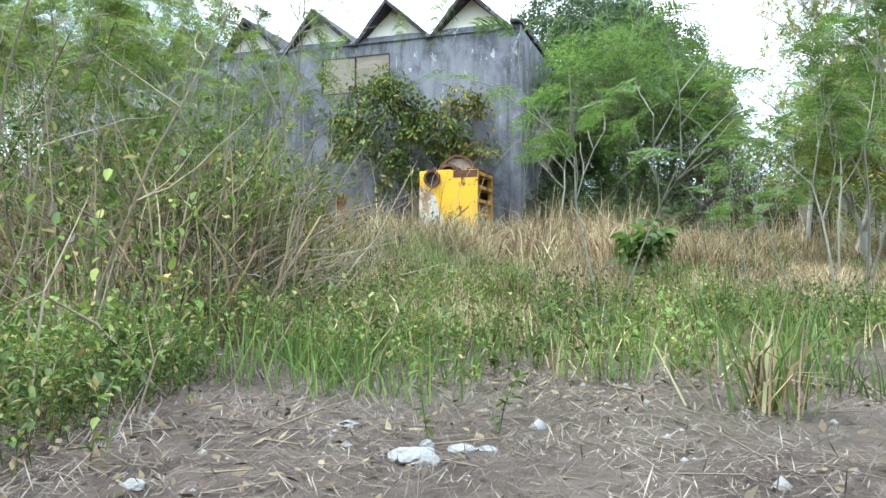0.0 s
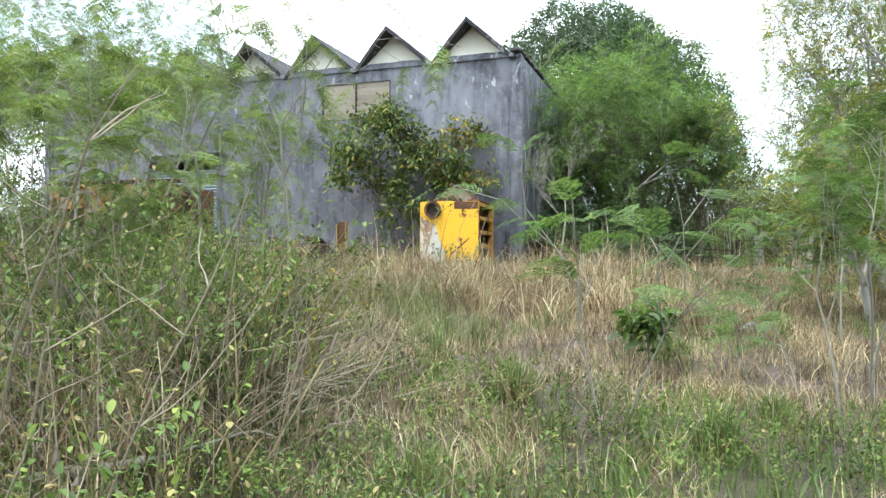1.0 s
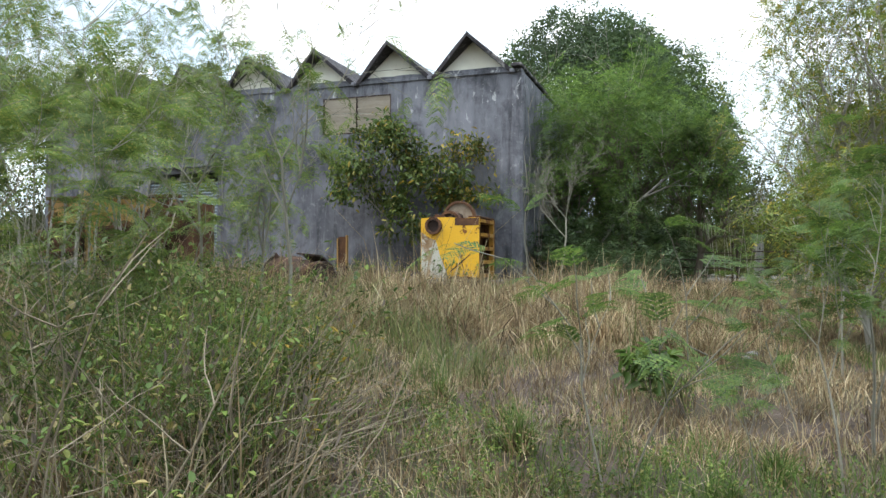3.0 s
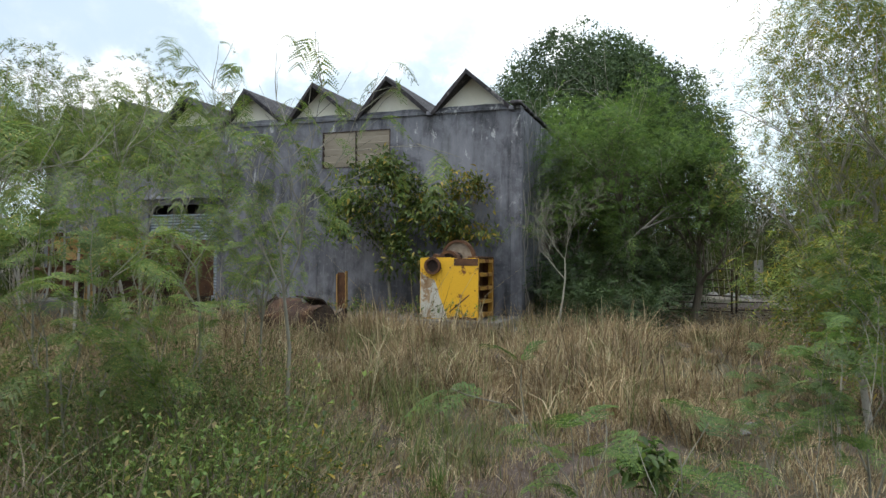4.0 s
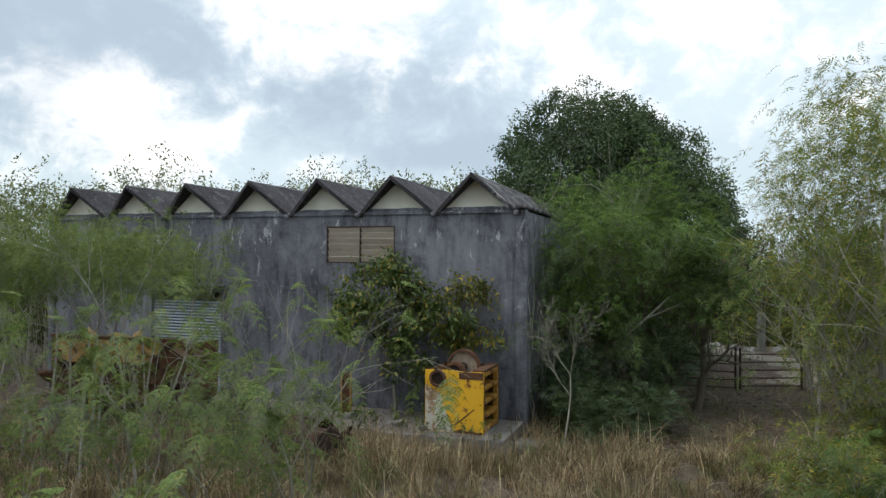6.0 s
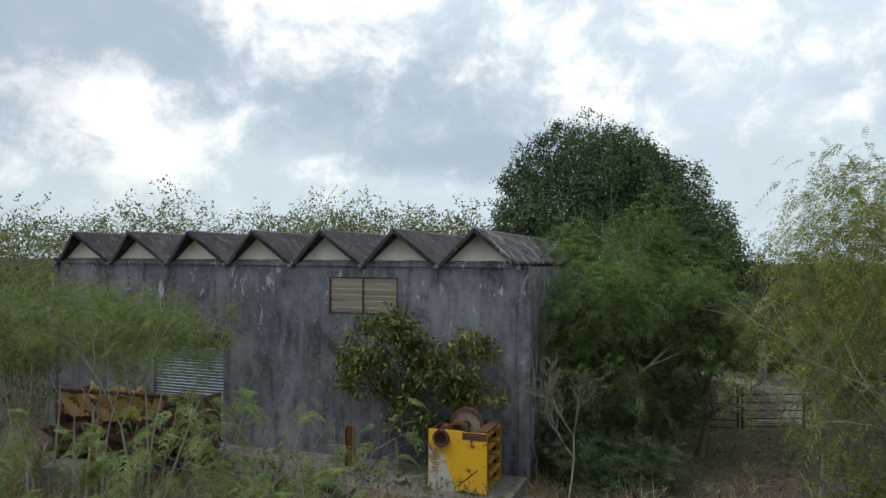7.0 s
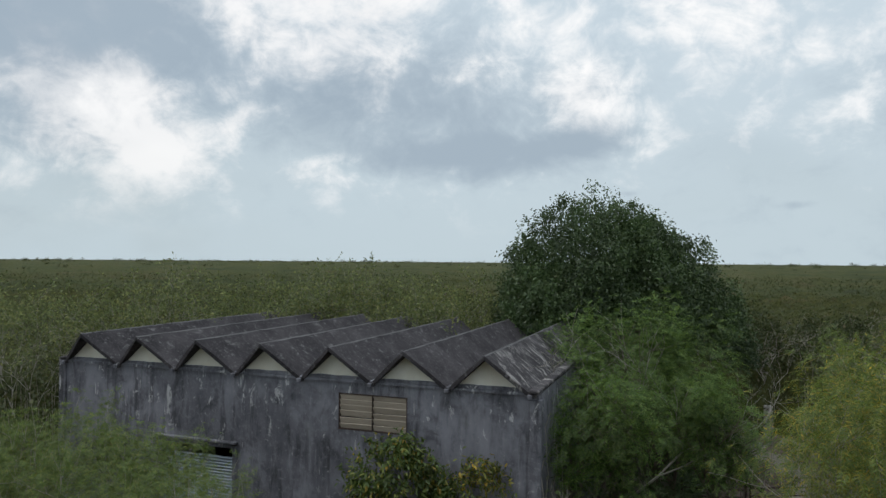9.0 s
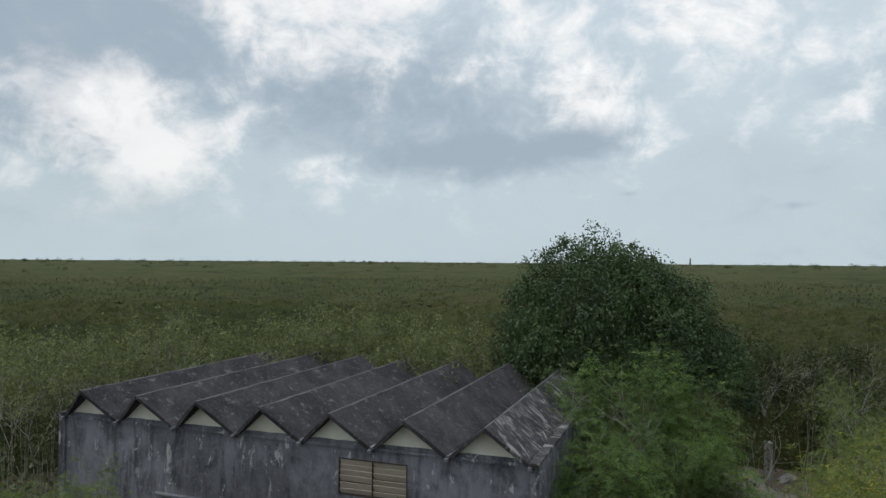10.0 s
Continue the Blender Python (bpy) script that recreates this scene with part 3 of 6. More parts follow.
def build_shed():
    shed = thing("shed", SHED, "abandoned shed of blackened concrete with a zigzag folded roof", "building")
    # walls, with the openings cut through the front one
    bm = boxes((X0, DOOR[0], 0, 0.2, 0.2, TOP), (DOOR[0], DOOR[1], 0, 0.2, DOOR[3], TOP), (DOOR[1], WIN[0], 0, 0.2, 0.2, TOP),
               (WIN[0], WIN[1], 0, 0.2, 0.2, WIN[2]), (WIN[0], WIN[1], 0, 0.2, WIN[3], TOP), (WIN[1], X1, 0, 0.2, 0.2, TOP))
    bmesh.ops.remove_doubles(bm, verts=bm.verts, dist=0.0005)
    part("front_wall", bm, WALL, shed, "blackened concrete wall with flaking whitewash")
    part("side_wall", boxes((X1 - 0.2, X1 - 0.002, 0.202, DEEP - 0.2, 0.2, TOP)), WALL, shed)
    part("side_wall", boxes((X0 + 0.002, X0 + 0.2, 0.202, DEEP - 0.2, 0.2, TOP)), WALL, shed)
    part("rear_wall", boxes((X0, X1, DEEP - 0.198, DEEP, 0.2, TOP)), WALL, shed)
    part("floor", boxes((X0 + 0.2, X1 - 0.2, 0.2, DEEP - 0.2, 0.3, FLOOR - 0.004)), SLAB, shed)
    # corner pilasters and the coping under the gables
    part("corner_pilaster", boxes((X1 - 0.22, X1 + 0.05, -0.05, 0.24, 0.2, TOP - 0.12), bevel=0.015), WALL, shed)
    part("corner_pilaster", boxes((X1 - 0.10, X1 + 0.06, DEEP / 2 - 0.2, DEEP / 2 + 0.2, 0.2, TOP - 0.12), bevel=0.015), WALL, shed)
    part("corner_pilaster", boxes((X0 - 0.10, X0 + 0.16, -0.05, 0.24, 0.2, TOP + 0.05), bevel=0.015), WALL, shed)
    bm = bmesh.new()
    n = 60
    rng = random.Random(4)
    xs = [X0 + (X1 - X0) * i / n for i in range(n + 1)]
    rings = []
    for x in xs:
        d, t = -0.045 + rng.uniform(-0.008, 0.008), TOP + 0.045 + rng.uniform(-0.012, 0.012)
        rings.append([bm.verts.new(c) for c in ((x, d, TOP - 0.03), (x, d, t - 0.015), (x, d + 0.02, t), (x, 0.24, t), (x, 0.24, TOP - 0.03))])
    for a, b in zip(rings, rings[1:]):
        for i in range(5):
            bm.faces.new((a[i], a[(i + 1) % 5], b[(i + 1) % 5], b[i]))
    bm.faces.new(rings[0]); bm.faces.new(rings[-1])
    part("coping", bm, WALL, shed)
    # folded roof: two sloping slabs a bay, gable infill front and rear
    half, thick = BAY / 2, 0.075
    yr = 9.51

    def run(front, i):
        """From the front edge, which stands out most at the ridge, to the rear."""
        return front + (yr - front) * i / 24
    prow, foot = -0.42, -0.06
    valley = TOP + 0.04
    for k in range(RIDGES):
        xc = FIRST - BAY * k
        for side in (-1, 1):
            bm = bmesh.new()
            cols = 24
            rows = []
            for i in range(cols + 1):
                y0, y1, y2 = run(prow, i), run((prow + foot) / 2, i), run(foot, i)
                jag = 0.02 * math.sin(i * 2.1 + k) + rng.uniform(-0.012, 0.012)
                xe = xc + side * (half - 0.035)
                rows.append([bm.verts.new(c) for c in ((xc + side * 0.0015, y0, RIDGE + jag * 0.4), (xc + side * half * 0.5, y1, (RIDGE + valley) / 2 + 0.01 * math.sin(i * 0.8 + k * 2)),
                                                       (xe, y2, valley + jag * 0.3), (xe - side * 0.05, y2, valley - thick), (xc + side * 0.0015, y0, RIDGE - thick * 1.25))])
            for a, b in zip(rows, rows[1:]):
                for i in range(5):
                    bm.faces.new((a[i], a[(i + 1) % 5], b[(i + 1) % 5], b[i]))
            bm.faces.new(rows[0]); bm.faces.new(rows[-1])
            part("roof_slab", bm, ROOF, shed)
        bm = bmesh.new()
        rows = []
        for i in range(25):
            y = run(prow, i)
            w, z = 0.026 + rng.uniform(-0.012, 0.012), RIDGE + 0.006 + rng.uniform(-0.004, 0.004)
            rows.append([bm.verts.new(c) for c in ((xc - w, y, z - w * 0.85 + 0.006), (xc, y, z + 0.008), (xc + w, y, z - w * 0.85 + 0.006))])
        for a, b in zip(rows, rows[1:]):
            bm.faces.new((a[0], a[1], b[1], b[0])); bm.faces.new((a[1], a[2], b[2], b[1]))
        part("ridge_cap", bm, RIDGE_CAP, shed, "worn pale ridge")
        for y0, y1 in ((0.06, 0.16), (DEEP - 0.16, DEEP - 0.06)):
            bm = bmesh.new()
            prism(bm, [(xc - half + 0.1, TOP + 0.04), (xc + half - 0.1, TOP + 0.04), (xc, RIDGE - 0.07)], y0, y1)
            part("gable_infill", bm, CREAM, shed, "cream painted gable infill")
        # the worn sill in front of each infill
        bm = bmesh.new()
        w = half - 0.13
        pts = [(xc - w, TOP + 0.046)] + [(xc - w + 2 * w * i / 10, TOP + 0.10 + 0.05 * math.cos(math.pi * (i / 10 - 0.5)) * (0.3 + 0.7 * abs(i / 5 - 1)) + rng.uniform(-0.006, 0.006)) for i in range(11)] + [(xc + w, TOP + 0.046)]
        prism(bm, pts, 0.0, 0.058)
        part("gable_sill", bm, WALL, shed)
    for k in range(RIDGES + 1):                                # valley gutters and their spouts
        x = FIRST + half - BAY * k
        x = min(max(x, X0 + 0.15), X1 - 0.15)
        part("valley_gutter", boxes((x - 0.075, x + 0.075, -0.10, 9.45, valley - 0.10, valley - 0.02)), ROOF, shed)
        bm = boxes((x - 0.05, x + 0.05, -0.19, -0.105, valley - 0.12, valley - 0.03), bevel=0.012)
        part("gutter_spout", bm, WALL, shed)
    part("eaves_slab", boxes((FIRST + half - 0.02, X1 + 0.04, -0.2, 9.45, TOP + 0.047, TOP + 0.13), bevel=0.02), ROOF, shed)
    part("eaves_slab", boxes((X0 - 0.03, FIRST - BAY * 6 - half + 0.02, -0.1, 9.45, TOP + 0.047, TOP + 0.12), bevel=0.02), ROOF, shed)
    # louvred window
    window = thing("louvre_window", Matrix.Identity(4), "", "")
    window.parent = shed
    a, b, c, d = WIN
    f = 0.03
    part("window_frame", boxes((a, b, 0.0, 0.09, d - f, d), (a, b, 0.0, 0.09, c, c + f), (a, a + f, 0.002, 0.088, c + f, d - f), (b - f, b, 0.002, 0.088, c + f, d - f),
                               ((a + b) / 2 - 0.012, (a + b) / 2 + 0.012, -0.004, 0.086, c + f, d - f)), IRON, window, "dark iron window frame")
    for x0, x1 in ((a + f, (a + b) / 2 - 0.013), ((a + b) / 2 + 0.013, b - f)):
        z = c + f
        step = (d - c - 2 * f) / 6
        for i in range(6):
            bm = boxes((x0 + 0.004, x1 - 0.004, -0.008, 0.008, -step * 0.60, step * 0.60))
            bmesh.ops.transform(bm, matrix=pose(0, 0.045, z + step * (i + 0.5), 23 + rng.uniform(-4, 4), rng.uniform(-0.4, 0.4), 0), verts=bm.verts)
            part("louvre_slat", bm, LOUVRE, window)
    # roller shutter, hung askew, dark gap above it
    a, b, c, d = DOOR
    shutter = thing("roller_shutter", Matrix.Identity(4), "", "")
    shutter.parent = shed
    for i in range(30):
        z0 = c + i * (d - 0.26 - c) / 30
        h = (d - 0.26 - c) / 30
        bm = bmesh.new()
        prof = [(0.10, z0 + 0.003), (0.065, z0 + h * 0.3), (0.058, z0 + h * 0.55), (0.085, z0 + h * 0.9), (0.10, z0 + h)]
        v0 = [bm.verts.new((a + 0.02, y, z)) for y, z in prof] + [bm.verts.new((a + 0.02, y + 0.02, z)) for y, z in prof[::-1]]
        v1 = [bm.verts.new((b - 0.02, v.co.y, v.co.z)) for v in v0]
        for k in range(10):
            bm.faces.new((v0[k], v0[(k + 1) % 10], v1[(k + 1) % 10], v1[k]))
        bm.faces.new(v0[::-1]); bm.faces.new(v1)
        part("shutter_slat", bm, SHUTTER, shutter)
    part("shutter_lintel", boxes((a - 0.18, b + 0.18, -0.13, -0.002, d + 0.13, d + 0.20), bevel=0.015), WALL, shed)
    return shed


build_shed()


def build_platform():
    """The broken concrete platform before the shed."""
    rng = random.Random(8)
    base = thing("loading_platform", SHED, "broken pale concrete platform overgrown at its edge", "platform", kind="structure")
    x = X1 + 0.02
    while x > -9.2:
        w = rng.uniform(0.7, 1.25)
        out = -2.05 + rng.uniform(-0.12, 0.12)
        bm = bmesh.new()
        n = 6
        front = [(x - w + 0.01 + (w - 0.02) * i / n, out + rng.uniform(-0.05, 0.05)) for i in range(n + 1)]
        back = [(x - 0.01, -0.055), (x - w + 0.01, -0.055)]
        lift = rng.uniform(-0.03, 0.0)
        lo = [bm.verts.new((px, py, 0.25)) for px, py in front + back]
        hi = [bm.verts.new((px, py, FLOOR + lift)) for px, py in front + back]
        bm.faces.new(hi); bm.faces.new(lo[::-1])
        for i in range(len(lo)):
            j = (i + 1) % len(lo)
            bm.faces.new((lo[i], lo[j], hi[j], hi[i]))
        part("slab", bm, SLAB, base)
        x -= w


build_platform()


def at_shed(x, y, z=FLOOR, turn=0.0):
    return SHED @ pose(x, y, z, 0, 0, turn)


def ring_band(bm, r0, r1, y0, y1, n=28, a0=0.0, a1=2 * math.pi):
    """A flat ring or arc about the y axis."""
    closed = abs(a1 - a0 - 2 * math.pi) < 1e-6
    rows = []
    for i in range(n + (0 if closed else 1)):
        a = a0 + (a1 - a0) * i / n
        c, s = math.cos(a), math.sin(a)
        rows.append([bm.verts.new((r * c, y, r * s)) for r, y in ((r0, y0), (r1, y0), (r1, y1), (r0, y1))])
    m = len(rows)
    for i in range(m if closed else m - 1):
        a, b = rows[i], rows[(i + 1) % m]
        for k in range(4):
            bm.faces.new((a[k], a[(k + 1) % 4], b[(k + 1) % 4], b[k]))
    if not closed:
        bm.faces.new(rows[0]); bm.faces.new(rows[-1][::-1])
    return bm


def disc(bm, r, y0, y1, n=24):
    a = [bm.verts.new((r * math.cos(i * 2 * math.pi / n), y0, r * math.sin(i * 2 * math.pi / n))) for i in range(n)]
    b = [bm.verts.new((v.co.x, y1, v.co.z)) for v in a]
    bm.faces.new(a); bm.faces.new(b[::-1])
    for i in range(n):
        j = (i + 1) % n
        bm.faces.new((a[j], a[i], b[i], b[j]))
    return bm


def moved(bm, m):
    bmesh.ops.transform(bm, matrix=m, verts=bm.verts)
    return bm


def build_crusher():
    """The yellow machine housing: front plate with a bitten corner, ribbed open side, iron wheel on top."""
    W, D, H = 1.27, 1.2, 1.27
    c = thing("crusher_housing", at_shed(0.805, -1.645), "rusted machine housing with chipped yellow paint on the platform", "machine")
    # x from -W to 0 across the front
    bm = bmesh.new()
    bite = [(-W + 0.50 + 0.17 * math.cos(a) - 0.22, H - 0.16 + 0.19 * math.sin(a)) for a in [math.radians(x) for x in (62, 20, -25, -70, -115, -160, 160, 118)]]
    outline = [(-W, 0.0), (0.0, 0.0), (0.0, H - 0.02)] + [(-0.1, H), (-0.42, H - 0.015), (-0.62, H + 0.01)] + bite + [(-W + 0.03, H - 0.005), (-W, H)]
    prism(bm, outline, 0.0, 0.03)
    part("front_plate", bm, YELLOW, c, "yellow steel plate with a torn round bite")
    bm = bmesh.new()
    prism(bm, [(-W + 0.012, 0.02), (-W + 0.62, 0.004), (-W + 0.56, 0.16), (-W + 0.50, 0.33), (-W + 0.43, 0.48), (-W + 0.38, 0.66), (-W + 0.33, 0.80), (-W + 0.16, 0.86), (-W + 0.012, 0.98)], -0.004, -0.0005)
    part("bare_patch", bm, BARE_PRIMER, c, "pale patch of bare primer")
    part("top_flange", boxes((-0.52, -0.002, -0.006, -0.001, H - 0.16, H - 0.012)), RUST, c)
    bm = bmesh.new()
    prism(bm, [(-0.62, 0.16), (-0.60, 0.15), (-0.36, 0.34), (-0.18, 0.50), (-0.19, 0.52), (-0.38, 0.365)], -0.003, -0.0006)
    part("scratch", bm, RUST, c, "rusty slanting scratch")
    bm = bmesh.new()
    prism(bm, [(-0.70, 0.003), (-0.02, 0.003), (-0.02, 0.05), (-0.14, 0.035), (-0.25, 0.07), (-0.36, 0.04), (-0.5, 0.085), (-0.58, 0.04)], -0.0035, -0.0007)
    part("foot_rust", bm, RUST, c)
    for bx, bz in ((-0.06, 0.25), (-0.06, 0.6), (-0.06, 0.95), (-0.34, H - 0.2), (-0.6, H - 0.2)):
        part("bolt", moved(disc(bmesh.new(), 0.014, -0.014, -0.001, 8), pose(bx, 0, bz)), RUST, c)
    part("rear_plate", boxes((-W, 0.0, D - 0.03, D, 0, H)), RUST, c)
    part("side_plate", boxes((-W, -W + 0.03, 0.032, D - 0.032, 0, H - 0.03)), RUST, c)
    part("inner_plate", boxes((-0.27, -0.24, 0.032, D - 0.032, 0, H - 0.04)), RUST, c)
    part("post", boxes((-0.10, 0.0, 0.032, 0.10, 0, H), bevel=0.006), YELLOW_OLD, c)
    part("post", boxes((-0.10, 0.0, D - 0.12, D - 0.032, 0, H), bevel=0.006), YELLOW_OLD, c)
    for i in range(5):
        z = 0.03 + i * 0.285
        part("rib", boxes((-0.238, 0.012, 0.102, D - 0.122, z, z + 0.075), bevel=0.006), YELLOW_OLD, c)
    part("top_rail", boxes((-0.24, 0.0, 0.032, D - 0.032, H + 0.001, H + 0.035), bevel=0.006), RUST, c)
    wheel = thing("flywheel", pose(-0.60, 0.55, H + 0.03, 0, 0, 0), "", "")
    wheel.parent = c
    part("rim", ring_band(bmesh.new(), 0.31, 0.36, -0.07, 0.07), RUST, wheel, "rusted iron rim")
    part("web", disc(bmesh.new(), 0.309, -0.02, 0.02), WEB, wheel, "dusty tan wheel web")
    part("hub", disc(bmesh.new(), 0.09, -0.12, 0.12, 14), IRON, wheel)
    part("bearing", moved(ring_band(bmesh.new(), 0.16, 0.22, -0.10, 0.10, 20), pose(-0.70, 0.25, H - 0.06)), RUST, c)
    part("bearing_cap", moved(disc(bmesh.new(), 0.158, -0.05, 0.05, 18), pose(-0.70, 0.25, H - 0.06)), IRON, c)
    part("shaft_end", moved(disc(bmesh.new(), 0.125, -0.05, 0.25, 16), pose(-W + 0.29, 0.05, H - 0.17)), IRON, c, "rusted shaft end")
    part("shaft_collar", moved(ring_band(bmesh.new(), 0.13, 0.18, -0.09, -0.01, 18), pose(-W + 0.29, 0.02, H - 0.17)), RUST, c)
    bm = bmesh.new()
    prism(bm, [(-W + 0.2, H - 0.02), (-W + 0.5, H - 0.02), (-W + 0.46, H + 0.07), (-W + 0.36, H + 0.05), (-W + 0.28, H + 0.09)], 0.1, 0.3)
    part("torn_bracket", bm, RUST, c)


build_crusher()


def build_beam_stub(x, y, h, turn, lean):
    c = thing("steel_beam_stub", at_shed(x, y, FLOOR - 0.03, turn) @ pose(0, 0, 0, lean, 0, 0), "rusty upright steel beam stub", "scrap metal", "beam stubs on the platform")
    part("web", boxes((-0.10, 0.10, -0.012, 0.012, 0, h)), RUST, c)
    part("flange", boxes((0.101, 0.121, -0.06, 0.06, 0, h + 0.03)), RUST_ORANGE, c)
    part("flange", boxes((-0.121, -0.101, -0.06, 0.06, 0, h - 0.04)), RUST_ORANGE, c)


build_beam_stub(-2.78, -0.75, 0.95, 8, 1.5)


def build_drum():
    """The heap of scrap before the platform: a dented drum on its side with a yellow guard."""
    g = float(ground_z(-2.6, 14.0))
    c = thing("scrap_drum", pose(-2.60, 13.6, g + 0.36, 4, 8, 64) @ Matrix.Scale(1.2, 4), "dented rusty drum lying before the platform", "scrap metal")
    bm = bmesh.new()
    for i, (y, r) in enumerate(((-0.52, 0.33), (-0.48, 0.36), (-0.2, 0.35), (-0.17, 0.37), (0.12, 0.34), (0.15, 0.37), (0.5, 0.36), (0.54, 0.34))):
        for k in range(22):
            a = 2 * math.pi * k / 22
            dent = 1 - 0.34 * max(0, math.cos(a - 1.9 - y)) ** 3 - 0.10 * math.sin(3 * a + 5 * y) + 0.22 * noise.noise(Vector((2.2 * math.cos(a), 3 * y, 2.2 * math.sin(a))))
            bm.verts.new((r * dent * math.cos(a), y, r * dent * math.sin(a)))
    bm.verts.ensure_lookup_table()
    for i in range(7):
        for k in range(22):
            j = (k + 1) % 22
            bm.faces.new([bm.verts[i * 22 + k], bm.verts[i * 22 + j], bm.verts[i * 22 + 22 + j], bm.verts[i * 22 + 22 + k]])
    part("shell", bm, SCRAP, c, smooth=True)
    part("drum_end", disc(bmesh.new(), 0.32, -0.51, -0.49, 22), IRON, c)
    part("drum_end", disc(bmesh.new(), 0.33, 0.50, 0.52, 22), IRON, c)
    part("guard", moved(ring_band(bmesh.new(), 0.39, 0.415, -0.35, 0.05, 10, 0.9, 2.5), pose(0, 0, 0, 0, 40, 0)), IRON, c, "dark bent sheet guard")
    c2 = thing("scrap_shaft", pose(-2.95, 13.45, g + 0.50, 0, 80, 20), "rusty pipe resting on the scrap drum", "scrap metal")
    part("pipe", moved(disc(bmesh.new(), 0.045, -0.45, 0.45, 10), pose(0, 0, 0, 90, 0, 0)), RUST, c2)


build_drum()


def crumpled(w, h, i):
    """A torn, bent sheet of steel with some thickness; i varies its folds."""
    bm = bmesh.new()
    n = 14
    layers = []
    for lift in (0.0, 0.012):
        rows = []
        for a in range(n + 1):
            row = []
            for b in range(n + 1):
                u, v = a / n - 0.5, b / n - 0.5
                q = Vector((u * 3.1 + i * 9, v * 3.3, i * 4.0))
                edge = 1 + 0.14 * noise.noise(q * 2.3) * (2 * max(abs(u), abs(v)))
                bend = 0.22 * noise.noise(q) + 0.06 * noise.noise(q * 3) + 0.3 * u * u
                row.append(bm.verts.new((u * w * edge, v * h * edge, bend * w + lift)))
            rows.append(row)
        layers.append(rows)
    lo, hi = layers
    for a in range(n):
        for b in range(n):
            bm.faces.new((lo[a][b], lo[a][b + 1], lo[a + 1][b + 1], lo[a + 1][b]))
            bm.faces.new((hi[a][b], hi[a + 1][b], hi[a + 1][b + 1], hi[a][b + 1]))
    ring = [(a, 0) for a in range(n)] + [(n, b) for b in range(n)] + [(a, n) for a in range(n, 0, -1)] + [(0, b) for b in range(n, 0, -1)]
    for (a, b), (a2, b2) in zip(ring, ring[1:] + ring[:1]):
        bm.faces.new((lo[a][b], lo[a2][b2], hi[a2][b2], hi[a][b]))
    return bm


def build_crumpled_sheets():
    """Torn sheets of rusted steel heaped by the drum."""
    for i, (x, y, z, rx, ry, rz, w, h) in enumerate(((-2.75, 13.9, 0.55, 62, 12, 30, 0.85, 0.7), (-1.95, 13.85, 0.42, 40, -25, -20, 0.7, 0.55), (-2.5, 13.35, 0.25, 78, 5, 75, 0.6, 0.5))):
        c = thing("crumpled_sheet", pose(x, y, float(ground_z(x, y)) + z - 0.12, rx, ry, rz), "crumpled sheet of dark rusted steel beside the drum", "scrap metal", "scrap sheets")
        part("sheet", crumpled(w, h, i), SCRAP if i != 1 else IRON, c, smooth=True)


build_crumpled_sheets()


